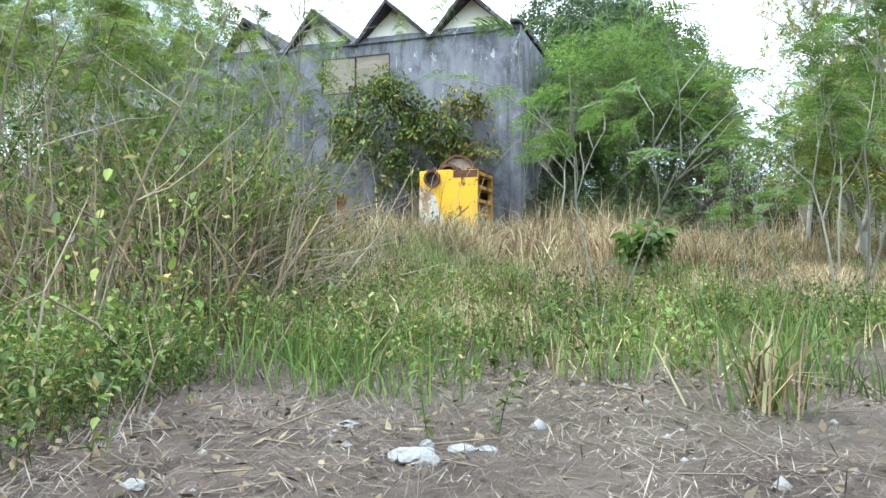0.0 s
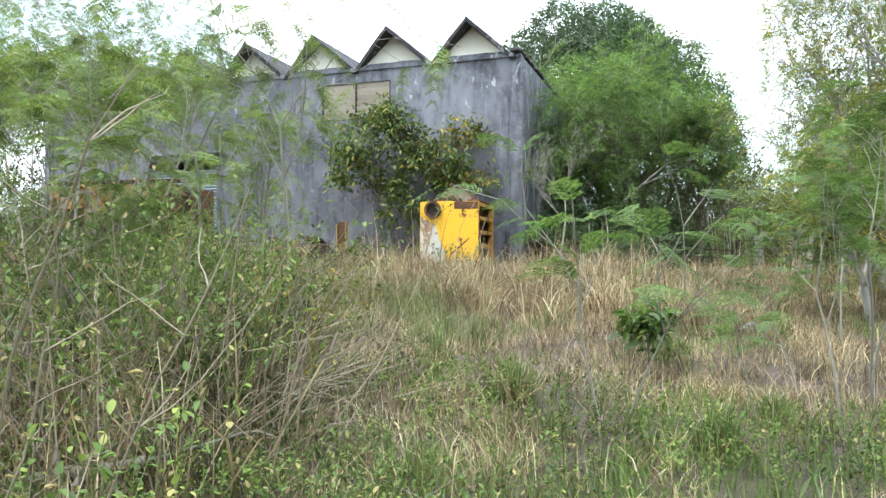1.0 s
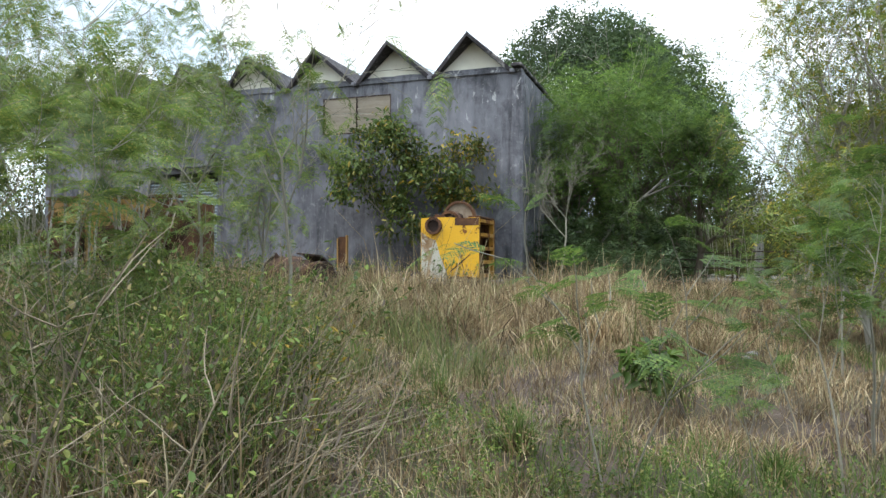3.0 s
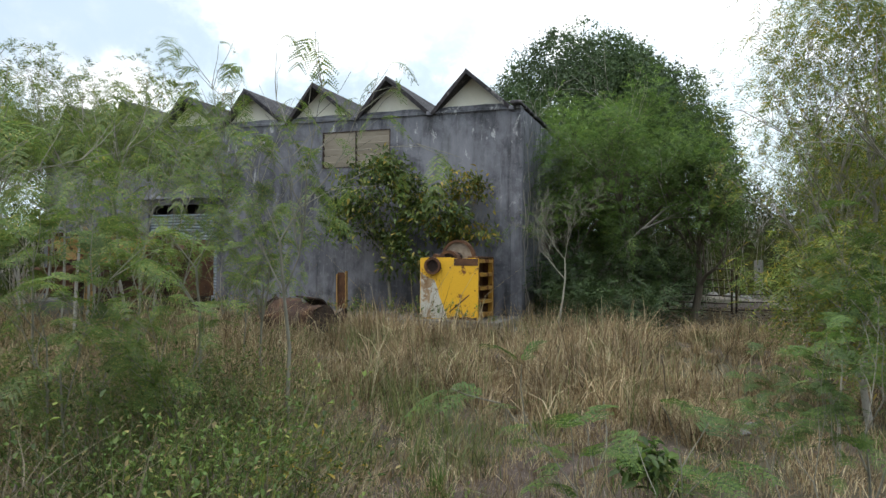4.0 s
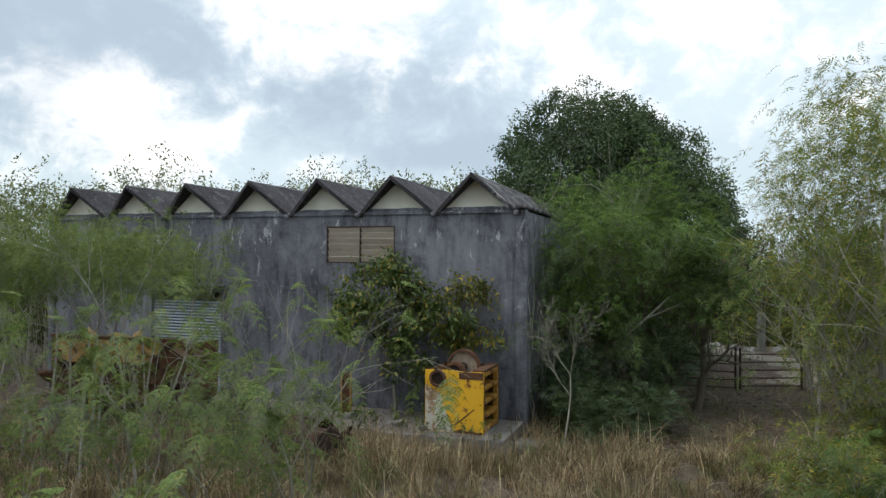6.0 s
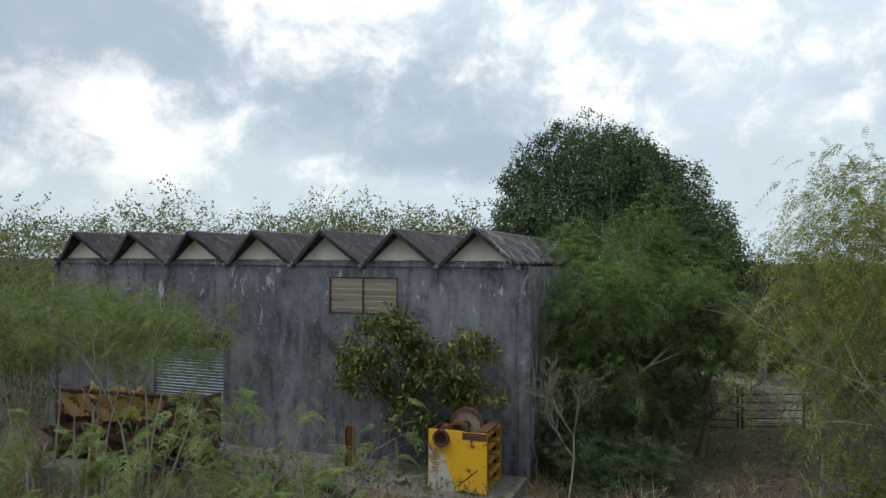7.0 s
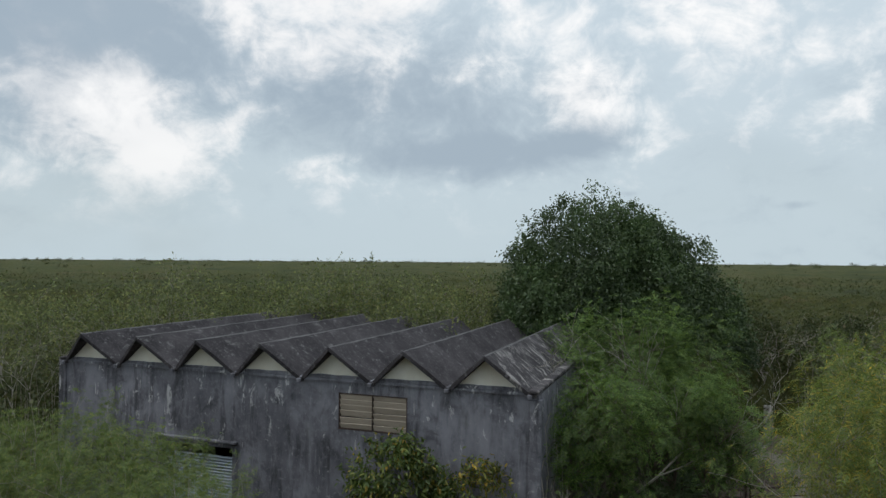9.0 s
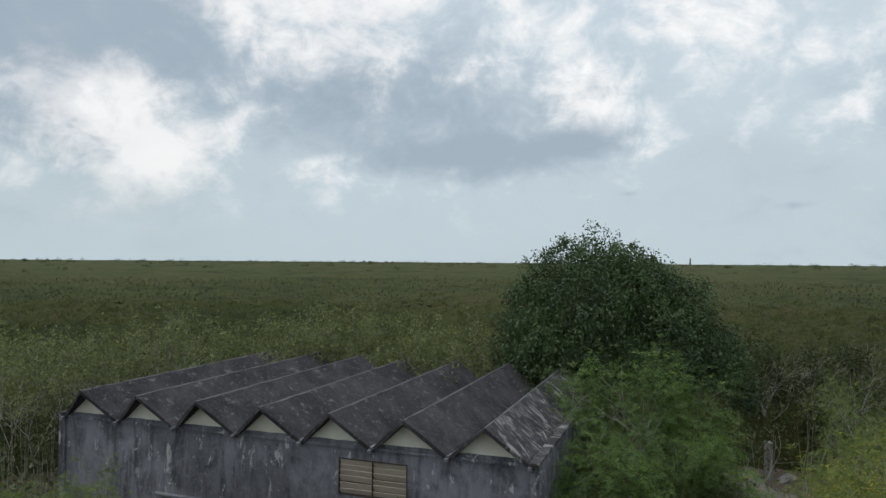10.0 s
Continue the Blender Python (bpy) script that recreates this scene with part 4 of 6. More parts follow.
def build_wreck():
    """The rusted tipper body that stands before the roller shutter."""
    g = 0.58
    c = thing("tipper_wreck", at_shed(-7.4, -3.0, g - 0.10, 4), "rusted orange tipper body wreck before the shutter", "wreck")
    # top beam with a torn lower edge and holes bitten into it
    rng = random.Random(3)
    bm = bmesh.new()
    n, m = 52, 7
    grid = []
    for i in range(n + 1):
        x = -1.78 + 3.48 * i / n
        lo = 1.70 + rng.uniform(-0.05, 0.04) - (0.08 if 18 < i < 26 else 0)
        hi = 2.20 + 0.03 * math.sin(i * 0.6) + rng.uniform(-0.02, 0.02)
        grid.append([(x + rng.uniform(-0.015, 0.015), -0.03 + 0.02 * math.sin(i * 0.5 + k), lo + (hi - lo) * k / m + rng.uniform(-0.012, 0.012)) for k in range(m + 1)])
    holes = {(i, k) for i, k in ((14, 4), (15, 4), (17, 4), (18, 4), (18, 5), (20, 4), (21, 4), (22, 5), (24, 4), (30, 5), (33, 3), (41, 2), (42, 2), (46, 5), (47, 5), (6, 5), (7, 4), (3, 2), (38, 6), (39, 6), (39, 5))}
    front = [[bm.verts.new(c) for c in col] for col in grid]
    back = [[bm.verts.new((c[0], c[1] + 0.02, c[2])) for c in col] for col in grid]
    for i in range(n):
        for k in range(m):
            if (i, k) in holes:
                continue
            bm.faces.new((front[i][k], front[i + 1][k], front[i + 1][k + 1], front[i][k + 1]))
            bm.faces.new((back[i][k + 1], back[i + 1][k + 1], back[i + 1][k], back[i][k]))
    for i in range(n):
        bm.faces.new((front[i][m], front[i + 1][m], back[i + 1][m], back[i][m]))
        bm.faces.new((back[i][0], back[i + 1][0], front[i + 1][0], front[i][0]))
    part("side_board", bm, RUST_ORANGE, c, "torn orange side board")
    part("top_rail", boxes((-1.83, 1.75, -0.07, 0.06, 2.21, 2.29), bevel=0.01), RUST, c)
    bm = bmesh.new()
    prism(bm, [(-1.7, 0.60), (1.5, 0.55), (1.62, 1.15), (0.9, 1.30), (0.5, 1.62), (-0.3, 1.55), (-1.7, 1.66)], 0.22, 0.25)
    part("inner_board", bm, SCRAP, c)
    for x, w in ((-1.76, 0.12), (-0.75, 0.22), (0.55, 0.12), (1.62, 0.14)):
        part("post", boxes((x, x + w, -0.03, 0.09, 0.0, 1.9), bevel=0.008), RUST_ORANGE if w > 0.2 else RUST, c)
    part("end_board", boxes((1.70, 1.74, 0.0, 1.3, 0.85, 2.15)), RUST, c)
    part("end_board", boxes((-1.82, -1.78, 0.0, 1.3, 0.85, 2.15)), RUST, c)
    part("rear_board", boxes((-1.78, 1.7, 1.27, 1.31, 0.9, 2.02)), RUST, c)
    part("bed", boxes((-1.78, 1.7, 0.0, 1.26, 0.82, 0.88)), IRON, c)
    for y in (0.15, 1.0):
        part("chassis_beam", boxes((-1.78, 1.8, y, y + 0.12, 0.55, 0.81), bevel=0.01), IRON, c)
    bm = bmesh.new()
    prism(bm, [(0.9, 1.3), (1.9, 1.45), (2.05, 1.9), (1.75, 2.12), (1.2, 1.95)], -0.35, -0.08)
    part("torn_hood", bm, RUST, c, "torn rust brown hood")
    for i, (x, y, z, rx, ry, rz, w, h, mat) in enumerate(((1.70, -0.16, 1.75, 82, 22, 12, 0.85, 0.75, SCRAP), (1.25, -0.30, 1.25, 72, -15, -18, 0.95, 0.7, RUST), (0.25, -0.24, 1.20, 76, 10, 8, 1.0, 0.6, SCRAP),
                                                          (-1.15, -0.20, 1.25, 82, -8, 4, 1.1, 0.6, RUST), (-0.3, 0.15, 2.12, 14, 4, 6, 1.3, 0.5, RUST_ORANGE))):
        part("torn_panel", moved(crumpled(w, h, 10 + i), pose(x, y, z, rx, ry, rz)), mat, c, smooth=True)
    for x in (-1.25, 1.1):
        for y in (-0.10, 1.05):
            w = thing("wheel", pose(x, y, 0.42), "", "")
            w.parent = c
            part("tyre", ring_band(bmesh.new(), 0.26, 0.42, -0.1, 0.12, 24), IRON, w, "perished black tyre")
            part("rim", disc(bmesh.new(), 0.259, -0.05, 0.06, 20), RUST, w)
    b = thing("concrete_block", at_shed(-8.15, -3.75, g - 0.04, 20), "pale broken concrete block in the weeds", "concrete block")
    bm = boxes((-0.4, 0.4, -0.25, 0.25, 0, 0.75), bevel=0.05)
    for v in bm.verts:
        v.co += Vector((rng.uniform(-0.04, 0.04), rng.uniform(-0.04, 0.04), rng.uniform(-0.05, 0.05) if v.co.z > 0.3 else 0))
    part("block", bm, SLAB, b)


build_wreck()


def build_gate():
    """Two leaves of a pipe gate, chained in the middle."""
    def leaf(m, sag):
        c = thing("pipe_gate", m, "dark rusty pipe gate leaf with horizontal rails", "gate", "gate leaves")
        W, H = 1.95, 1.18
        for x in (0.0, W):
            v, q = tubes([(x, 0, 0, x, 0, H + (0.2 if x else 0.12), 0.035, 0.035)], 8)
            hang("stile", mesh_of("stile", v, q, material=IRON, smooth=True), c)
        for i in range(5):
            z = 0.14 + i * (H - 0.2) / 4
            v, q = tubes([(0, 0, z, W * 0.5, 0, z - sag * 0.4 * (i + 1) / 3, 0.02, 0.02), (W * 0.5, 0, z - sag * 0.4 * (i + 1) / 3, W, 0, z - sag, 0.02, 0.02)], 6)
            hang("rail", mesh_of("rail", v, q, material=IRON, smooth=True), c)
        return c
    z = 0.60
    leaf(pose(7.2, 21.55, z, 0, 0, -2), 0.06)
    leaf(pose(9.30, 21.5, z, 0, 0, 3), 0.0)
    for x, y, h in ((11.45, 21.7, 1.7),):
        c = thing("gate_post", pose(x, y, z - 0.1), "weathered wooden gate post beside the gate", "gate post")
        bm = boxes((-0.11, 0.11, -0.11, 0.11, 0, h), bevel=0.03)
        part("post", bm, BARK_DEAD, c)
    c = thing("concrete_post", pose(14.3, 31.0, float(ground_z(14.3, 31)) - 0.05), "pale square concrete post by the dirt track", "post")
    part("post", boxes((-0.15, 0.15, -0.15, 0.15, 0, 1.75), bevel=0.03), POST_STONE, c)


build_gate()


def track_x(y):
    """Where the track's middle runs, for a distance ahead."""
    return np.interp(y, (22.0, 24.0, 26.0, 28.7, 32.0, 37.0), (10.4, 12.5, 13.8, 13.6, 12.6, 12.3))


def build_track():
    n = 40
    V, Q = [], []
    for i in range(n + 1):
        y = 22.5 + 13.5 * i / n
        x, w = float(track_x(y)), 0.85 + 0.25 * math.sin(i * 1.1) - 0.5 * (i / n) ** 3
        for k in range(5):
            xx = x + w * (k / 2 - 1)
            V.append((xx, y, float(ground_z(xx, y)) + 0.03 - 0.026 * abs(k / 2 - 1) ** 2))
    for i in range(n):
        for k in range(4):
            a = i * 5 + k
            Q.append((a, a + 1, a + 6, a + 5))
    tagged(new("dirt_track", mesh_of("dirt_track", V, Q, material=TRACK, smooth=True)), "pale dusty track beyond the pipe gate", "track", kind="structure")


build_track()

# ================= trees and shrubs =================


def grow(rng, height, trunk_r, forks=3, levels=3, spread_deg=38, first=0.35, wobble=0.12, up=0.25, shrink=0.62):
    """Limbs of a tree that stands at the origin. Gives the limbs and the twig ends with their directions."""
    segs, tips = [], []

    def limb(p, d, length, r, level):
        steps = 4 if level == 0 else 3
        q, dd = np.array(p), np.array(d)
        for i in range(steps):
            dd = unit(dd + rng.normal(size=3) * wobble + np.array([0, 0, up * 0.12]))
            e = q + dd * length / steps
            ra, rb = r * (1 - 0.45 * i / steps), r * (1 - 0.45 * (i + 1) / steps)
            segs.append((*q, *e, ra, rb))
            if level < levels and (level > 0 or i / steps >= first - 0.01) and i < steps - 1:
                kids(e, dd, length, rb, level, 1 if rng.random() < 0.75 else 2)
            if level == levels:
                tips.append((*e, *dd))
            q = e
        if level < levels:
            kids(q, dd, length, r * 0.55, level, forks)
        else:
            tips.append((*q, *dd))

    def kids(p, d, length, r, level, n):
        for _ in range(n):
            ang = math.radians(rng.uniform(0.5, 1.3) * spread_deg)
            a, b = frame_of(np.array([d]))
            t = rng.uniform(0, 2 * math.pi)
            side = a[0] * math.cos(t) + b[0] * math.sin(t)
            limb(p, unit(d * math.cos(ang) + side * math.sin(ang) + np.array([0, 0, up])), length * shrink * rng.uniform(0.75, 1.15), max(r * 0.7, 0.004), level + 1)

    share = 1 + sum(shrink ** k for k in range(1, levels + 1)) * 0.75
    limb((0, 0, 0), (rng.normal() * 0.06, rng.normal() * 0.06, 1.0), height / share, trunk_r, 0)
    segs, tips = np.array(segs), np.array(tips)
    k = height / segs[:, 5].max()
    segs[:, :6] *= k
    tips[:, :3] *= k
    return segs, tips


def tree_object(name, label, category, m, segs, leaves, bark, leaf, group="", sides=5):
    c = thing(name, m, label, category, group)
    v, q = tubes(segs, sides)
    hang("trunk", mesh_of("trunk", v, q, material=bark, smooth=True), c)
    if leaves is not None:
        v, q = leaves
        hang("crown", mesh_of("crown", v, q, material=leaf), c)
    return c


def stand(x, y, turn=0.0, scale=1.0, sink=0.05):
    return pose(x, y, float(ground_z(x, y)) - sink, 0, 0, turn) @ Matrix.Scale(scale, 4)


def feather_leaves(rng, tips, per, length, pairs=6, jitter=0.12, droop=0.45, wide=0.36, slim=0.26):
    k = np.repeat(np.arange(len(tips)), per)
    base = tips[k, :3] + rng.normal(size=(len(k), 3)) * jitter
    way = unit(tips[k, 3:] * 0.8 + rng.normal(size=(len(k), 3)) * 0.75 + np.array([0, 0, 0.1]))
    return fronds(rng, base, way, length * rng.uniform(0.6, 1.2, len(k)), pairs, droop, wide, slim)


def broad_leaves(rng, tips, per, length, jitter=0.12, droop=0.5, slim=0.45):
    k = np.repeat(np.arange(len(tips)), per)
    base = tips[k, :3] + rng.normal(size=(len(k), 3)) * jitter
    way = unit(tips[k, 3:] * 0.5 + rng.normal(size=(len(k), 3)) * 0.8 - np.array([0, 0, droop]))
    a, b = frame_of(way)
    t = rng.uniform(0, np.pi, len(k))[:, None]
    ln = length * rng.uniform(0.6, 1.25, len(k))
    return kites(base, way, a * np.cos(t) + b * np.sin(t), ln, ln * slim)


def shrub_leaves(rng, tips, per, length, jitter):
    """Hanging ovate leaves round the ends of twigs."""
    k = np.repeat(np.arange(len(tips)), per)
    base = tips[k, :3] + rng.normal(size=(len(k), 3)) * jitter
    way = unit(tips[k, 3:] * 0.4 + rng.normal(size=(len(k), 3)) * 0.6 - np.array([0, 0, 0.7]))
    a, b = frame_of(way)
    t = rng.uniform(-0.9, 0.9, len(k))[:, None]
    ln = length * rng.uniform(0.55, 1.2, len(k))
    return ovate(base, way, a * np.cos(t) + b * np.sin(t), ln, ln * 0.42)


def crown_tips(rng, centre, radii, n, lobes=26, rough=0.22, floor=-0.35, lobe=(0.26, 0.42)):
    """Ends of twigs spread through the outer part of an uneven, lobed crown."""
    lc = random_ways(rng, lobes)
    lc[:, 2] = np.abs(lc[:, 2]) * 1.1 - 0.25
    lr = rng.uniform(*lobe, lobes)
    d = random_ways(rng, n * 3)
    k = rng.integers(0, lobes, n * 3)
    p = lc[k] * 0.70 + d * (lr[k] * rng.uniform(0.55, 1.0, n * 3) ** 0.5)[:, None]
    p = p[p[:, 2] > floor][:n]
    out = unit(p)
    return np.concatenate([p * np.array(radii) + np.array(centre), out], axis=1)


def build_mango():
    """The great dark tree behind the shed."""
    rng = np.random.default_rng(11)
    x, y = 6.3, 27.2
    segs, _ = grow(rng, 6.6, 0.42, 3, 3, 42, 0.3)
    tips = np.concatenate([crown_tips(rng, (-0.6, 0, 6.7), (4.7, 4.7, 5.75), 3700, 100, floor=-0.5, lobe=(0.15, 0.27)), crown_tips(rng, (3.1, -0.3, 5.4), (2.9, 3.2, 3.3), 1200, 44, floor=-0.6, lobe=(0.17, 0.30)),
                           crown_tips(rng, (1.3, -0.3, 6.6), (3.8, 3.8, 4.5), 1500, 60, floor=-0.5, lobe=(0.16, 0.28)), crown_tips(rng, (-2.4, 0.0, 4.6), (2.6, 3.2, 3.4), 1100, 36, floor=-0.6, lobe=(0.18, 0.3))])
    lv = broad_leaves(rng, tips, 21, 0.14, 0.13, 0.8, 0.44)
    tree_object("mango_tree", "large dark green broadleaf tree behind the shed", "tree", stand(x, y, 0, 0.965), segs, lv, BARK_BROWN, LEAF_DARK, sides=8)


def build_acacias():
    for seed, x, y, h, r in ((21, 3.75, 17.3, 6.1, 1.75), (22, 6.2, 19.6, 7.5, 2.1), (23, 7.0, 21.6, 6.4, 1.7), (24, 5.6, 22.0, 7.3, 2.3), (26, 3.6, 20.5, 6.6, 1.8), (27, 6.9, 18.6, 5.2, 1.2)):
        rng = np.random.default_rng(seed)
        segs, tips = grow(rng, h * 0.86, 0.11, 3, 3, 40, 0.2, 0.14, 0.22, 0.66)
        more = crown_tips(rng, (0, 0, h * 0.65), (r, r, h * 0.38), 430, 17, floor=-0.85, lobe=(0.17, 0.33))
        low = crown_tips(rng, (0, 0, h * 0.36), (r * 0.9, r * 0.9, h * 0.30), 220, 12, floor=-0.9, lobe=(0.18, 0.33))
        tips = np.concatenate([tips[rng.permutation(len(tips))[:160]], more] + ([low] if x < 6.8 else []))
        lv = feather_leaves(rng, tips, 3, 0.36, 6, 0.22, 0.5, 0.36, 0.24)
        tree_object("acacia_tree", "bright green feathery acacia tree beside the shed", "tree", stand(x, y), segs, lv, BARK_BROWN, LEAF_ACACIA, "acacias beside the shed", 6)


def sapling(seed, height, ferns, leaf, bark, label, forks, spread_deg, length, levels, radius, first, droop, up=0.30, shrink=0.60):
    """A slender sapling with that many twice-feathered leaves."""
    rng = np.random.default_rng(seed)
    segs, tips = grow(rng, height, radius, forks, levels, spread_deg, first, 0.10, up, shrink)
    tips = tips[tips[:, 2] > height * 0.36]
    k = rng.permutation(len(tips))[:ferns]
    way = unit(tips[k, 3:] * 0.6 + rng.normal(size=(len(k), 3)) * np.array([0.8, 0.8, 0.35]))
    lv = ferny(rng, tips[k, :3], way, length * rng.uniform(0.65, 1.2, len(k)), droop=droop)
    return tree_object("sapling", label, "sapling", pose(0, 0, 0), segs, lv, bark, leaf, "feathery saplings", 4)


build_mango()
build_acacias()


def build_undergrowth():
    for seed, x, y, h, r in ((121, 3.4, 17.2, 2.2, 1.0), (122, 5.0, 18.0, 2.4, 1.1), (123, 6.0, 18.4, 2.3, 1.0), (124, 6.6, 23.0, 3.0, 1.3), (125, 4.4, 23.0, 3.2, 1.6), (126, 2.9, 16.4, 1.8, 0.8), (128, 8.2, 23.0, 1.3, 0.8), (129, 9.0, 25.8, 2.2, 1.2), (130, 7.3, 22.6, 1.8, 0.8), (127, 3.0, 15.2, 1.1, 0.6), (131, 3.6, 15.0, 0.9, 0.6), (132, 4.7, 15.5, 1.1, 0.8), (137, 4.1, 16.2, 1.3, 0.8)):
        rng = np.random.default_rng(seed)
        segs, _ = grow(rng, h * 0.8, 0.03, 3, 2, 40, 0.1)
        tips = crown_tips(rng, (0, 0, h * 0.5), (r, r, h * 0.5), 260, 20, floor=-0.95)
        lv = feather_leaves(rng, tips, 2, 0.32, 4, 0.18, 0.4, 0.38, 0.31)
        tree_object("undergrowth_shrub", "dark green shrub in the shade under the acacias", "shrub", stand(x, y), segs, lv, BARK_BROWN, LEAF_DARK, "shrubs under the acacias", 4)


build_undergrowth()


def build_track_trees():
    """Dark scrubby trees beyond the track, with pale stems."""
    for seed, x, y, h, r in ((141, 15.4, 35.0, 6.3, 2.0), (142, 17.8, 34.4, 6.1, 2.1), (143, 12.4, 40.0, 6.5, 2.2), (144, 20.2, 36.0, 6.2, 2.2), (145, 16.8, 39.0, 6.4, 2.3), (146, 9.6, 35.0, 5.2, 2.0), (147, 17.3, 31.2, 4.2, 1.4), (148, 22.6, 33.0, 5.0, 2.0), (149, 14.4, 38.2, 6.6, 1.8)):
        rng = np.random.default_rng(seed)
        segs, tips = grow(rng, h * 0.95, 0.08, 3, 3, 40, 0.2, 0.14, 0.2, 0.64)
        more = crown_tips(rng, (0, 0, h * 0.55), (r, r, h * 0.45), 300, 20, floor=-0.9, lobe=(0.2, 0.36))
        lv = broad_leaves(rng, more, 13, 0.17, 0.16, 0.3, 0.5)
        tree_object("scrub_tree", "dark scrubby tree with pale stems beyond the track", "tree", stand(x, y), segs, lv, BARK_PALE, SCRUB_LEAF, "trees beyond the track", 4)


build_track_trees()


def clear_of_wreck(x, y):
    c, si = math.cos(radians(19.81)), math.sin(radians(19.81))
    lx, ly = (x - 0.74) * c - (y - 16.02) * si, (x - 0.74) * si + (y - 16.02) * c
    return not (-10.6 < lx < -5.3 and ly > -3.6) and ly < -2.6


def build_saplings():
    # slender trees with bare stems and a thin, flat crown, before the wreck
    tall = []
    for i, h in enumerate((4.8, 5.1, 4.9, 5.2)):
        g = np.random.default_rng(31 + i)
        segs, tips = grow(g, h, 0.034, 2, 3, 30, 0.75, 0.09, 0.22, 0.52)
        more = crown_tips(g, (0, 0, h * 0.80), (1.15, 1.15, h * 0.21), 150, 14, floor=-0.9)
        tips = tips[tips[:, 2] > h * 0.55]
        lv = feather_leaves(g, np.concatenate([tips[g.permutation(len(tips))[:110]], more]), 3, 0.24, 6, 0.10, 0.7, 0.33, 0.22)
        tall.append(tree_object("sapling", "slender feathery tree with bare grey stem in the thicket", "sapling", pose(0, 0, 0), segs, lv, BARK_PALE, LEAF_FEATHER, "feathery saplings", 4))
    rng = random.Random(5)
    spots = []
    for _ in range(4000):
        if len(spots) >= 30:
            break
        x, y = rng.uniform(-12.0, -4.2), rng.uniform(11.2, 15.5)
        if not -0.74 * y < x < -0.39 * y or not clear_of_wreck(x, y):
            continue
        if all((x - a) ** 2 + (y - b) ** 2 > 0.75 for a, b, _ in spots):
            spots.append((x, y, rng.uniform(0.86, 1.02)))
    place_copies(tall, spots, rng)
    lab = "young feathery sapling with drooping bright leaves"
    young = [sapling(41 + i, h, 72, LEAF_YOUNG, BARK_YOUNG, lab, 2, 40, 0.36, 3, 0.024, 0.45, 0.95, 0.12, 0.62) for i, h in enumerate((4.3, 4.1, 4.4))]
    place_copies(young, [(-1.3, 7.1, 1.0), (-2.4, 7.4, 0.98), (-3.4, 7.8, 0.92), (-4.5, 8.2, 0.82), (-3.3, 4.6, 0.92), (-3.9, 9.4, 0.78), (-5.6, 7.3, 0.9),
                         (-3.9, 5.6, 0.7), (-2.4, 9.3, 0.6), (-1.9, 5.6, 0.35), (-2.4, 5.2, 0.4), (-4.6, 12.0, 0.5), (-3.0, 12.3, 0.45), (-1.9, 8.3, 0.8)], rng)
    lab = "small feathery sapling standing in the field"
    small = [sapling(46 + i, 1.65, 22, LEAF_ACACIA, BARK_YOUNG, lab, 1, 50, 0.27, 2, 0.007, 0.5, 0.35) for i in range(2)]
    place_copies(small, [(1.06, 3.65, 1.0), (1.18, 3.78, 0.93), (1.98, 3.9, 0.62)], rng)
    bushy = [sapling(48 + i, 2.5, 95, LEAF_ACACIA, BARK_YOUNG, "bushy feathery sapling at the field's edge", 2, 44, 0.27, 2, 0.013, 0.3, 0.45) for i in range(2)]
    leggy = [sapling(50 + i, 2.5, 64, LEAF_YOUNG, BARK_YOUNG, "young feathery sapling rising from the thicket", 2, 46, 0.32, 2, 0.012, 0.35, 0.5) for i in range(2)]
    place_copies(leggy, [(-2.3, 4.9, 0.95), (-1.75, 5.5, 0.88), (-2.75, 5.2, 1.0), (-2.9, 6.2, 0.95)], rng)
    place_copies(bushy, [(3.1, 4.7, 0.92), (2.55, 4.1, 0.72), (3.6, 5.5, 1.0), (4.1, 6.8, 1.05), (2.9, 5.3, 0.6)], rng)


def place_copies(kinds, spots, rng):
    """Stand the trees of a kind at the spots (x, y, size)."""
    for i, (x, y, s) in enumerate(spots):
        m = stand(x, y, rng.uniform(0, 360), 1)
        t = kinds[i % len(kinds)]
        if i < len(kinds):
            t.matrix_world = m
        else:
            t = copy_thing(t, m)
        t.scale = (s, s, s)


build_saplings()


def build_bare_sapling():
    rng = np.random.default_rng(57)
    segs, tips = grow(rng, 3.3, 0.027, 2, 4, 36, 0.4, 0.14, 0.15, 0.60)
    lv = feather_leaves(rng, tips[rng.permutation(len(tips))[:70]], 2, 0.2, 7, 0.1)
    tree_object("bare_sapling", "pale crooked half-dead sapling by the shed corner", "sapling", stand(2.5, 13.6, 40), segs, lv, BARK_YOUNG, LEAF_ACACIA)


build_bare_sapling()


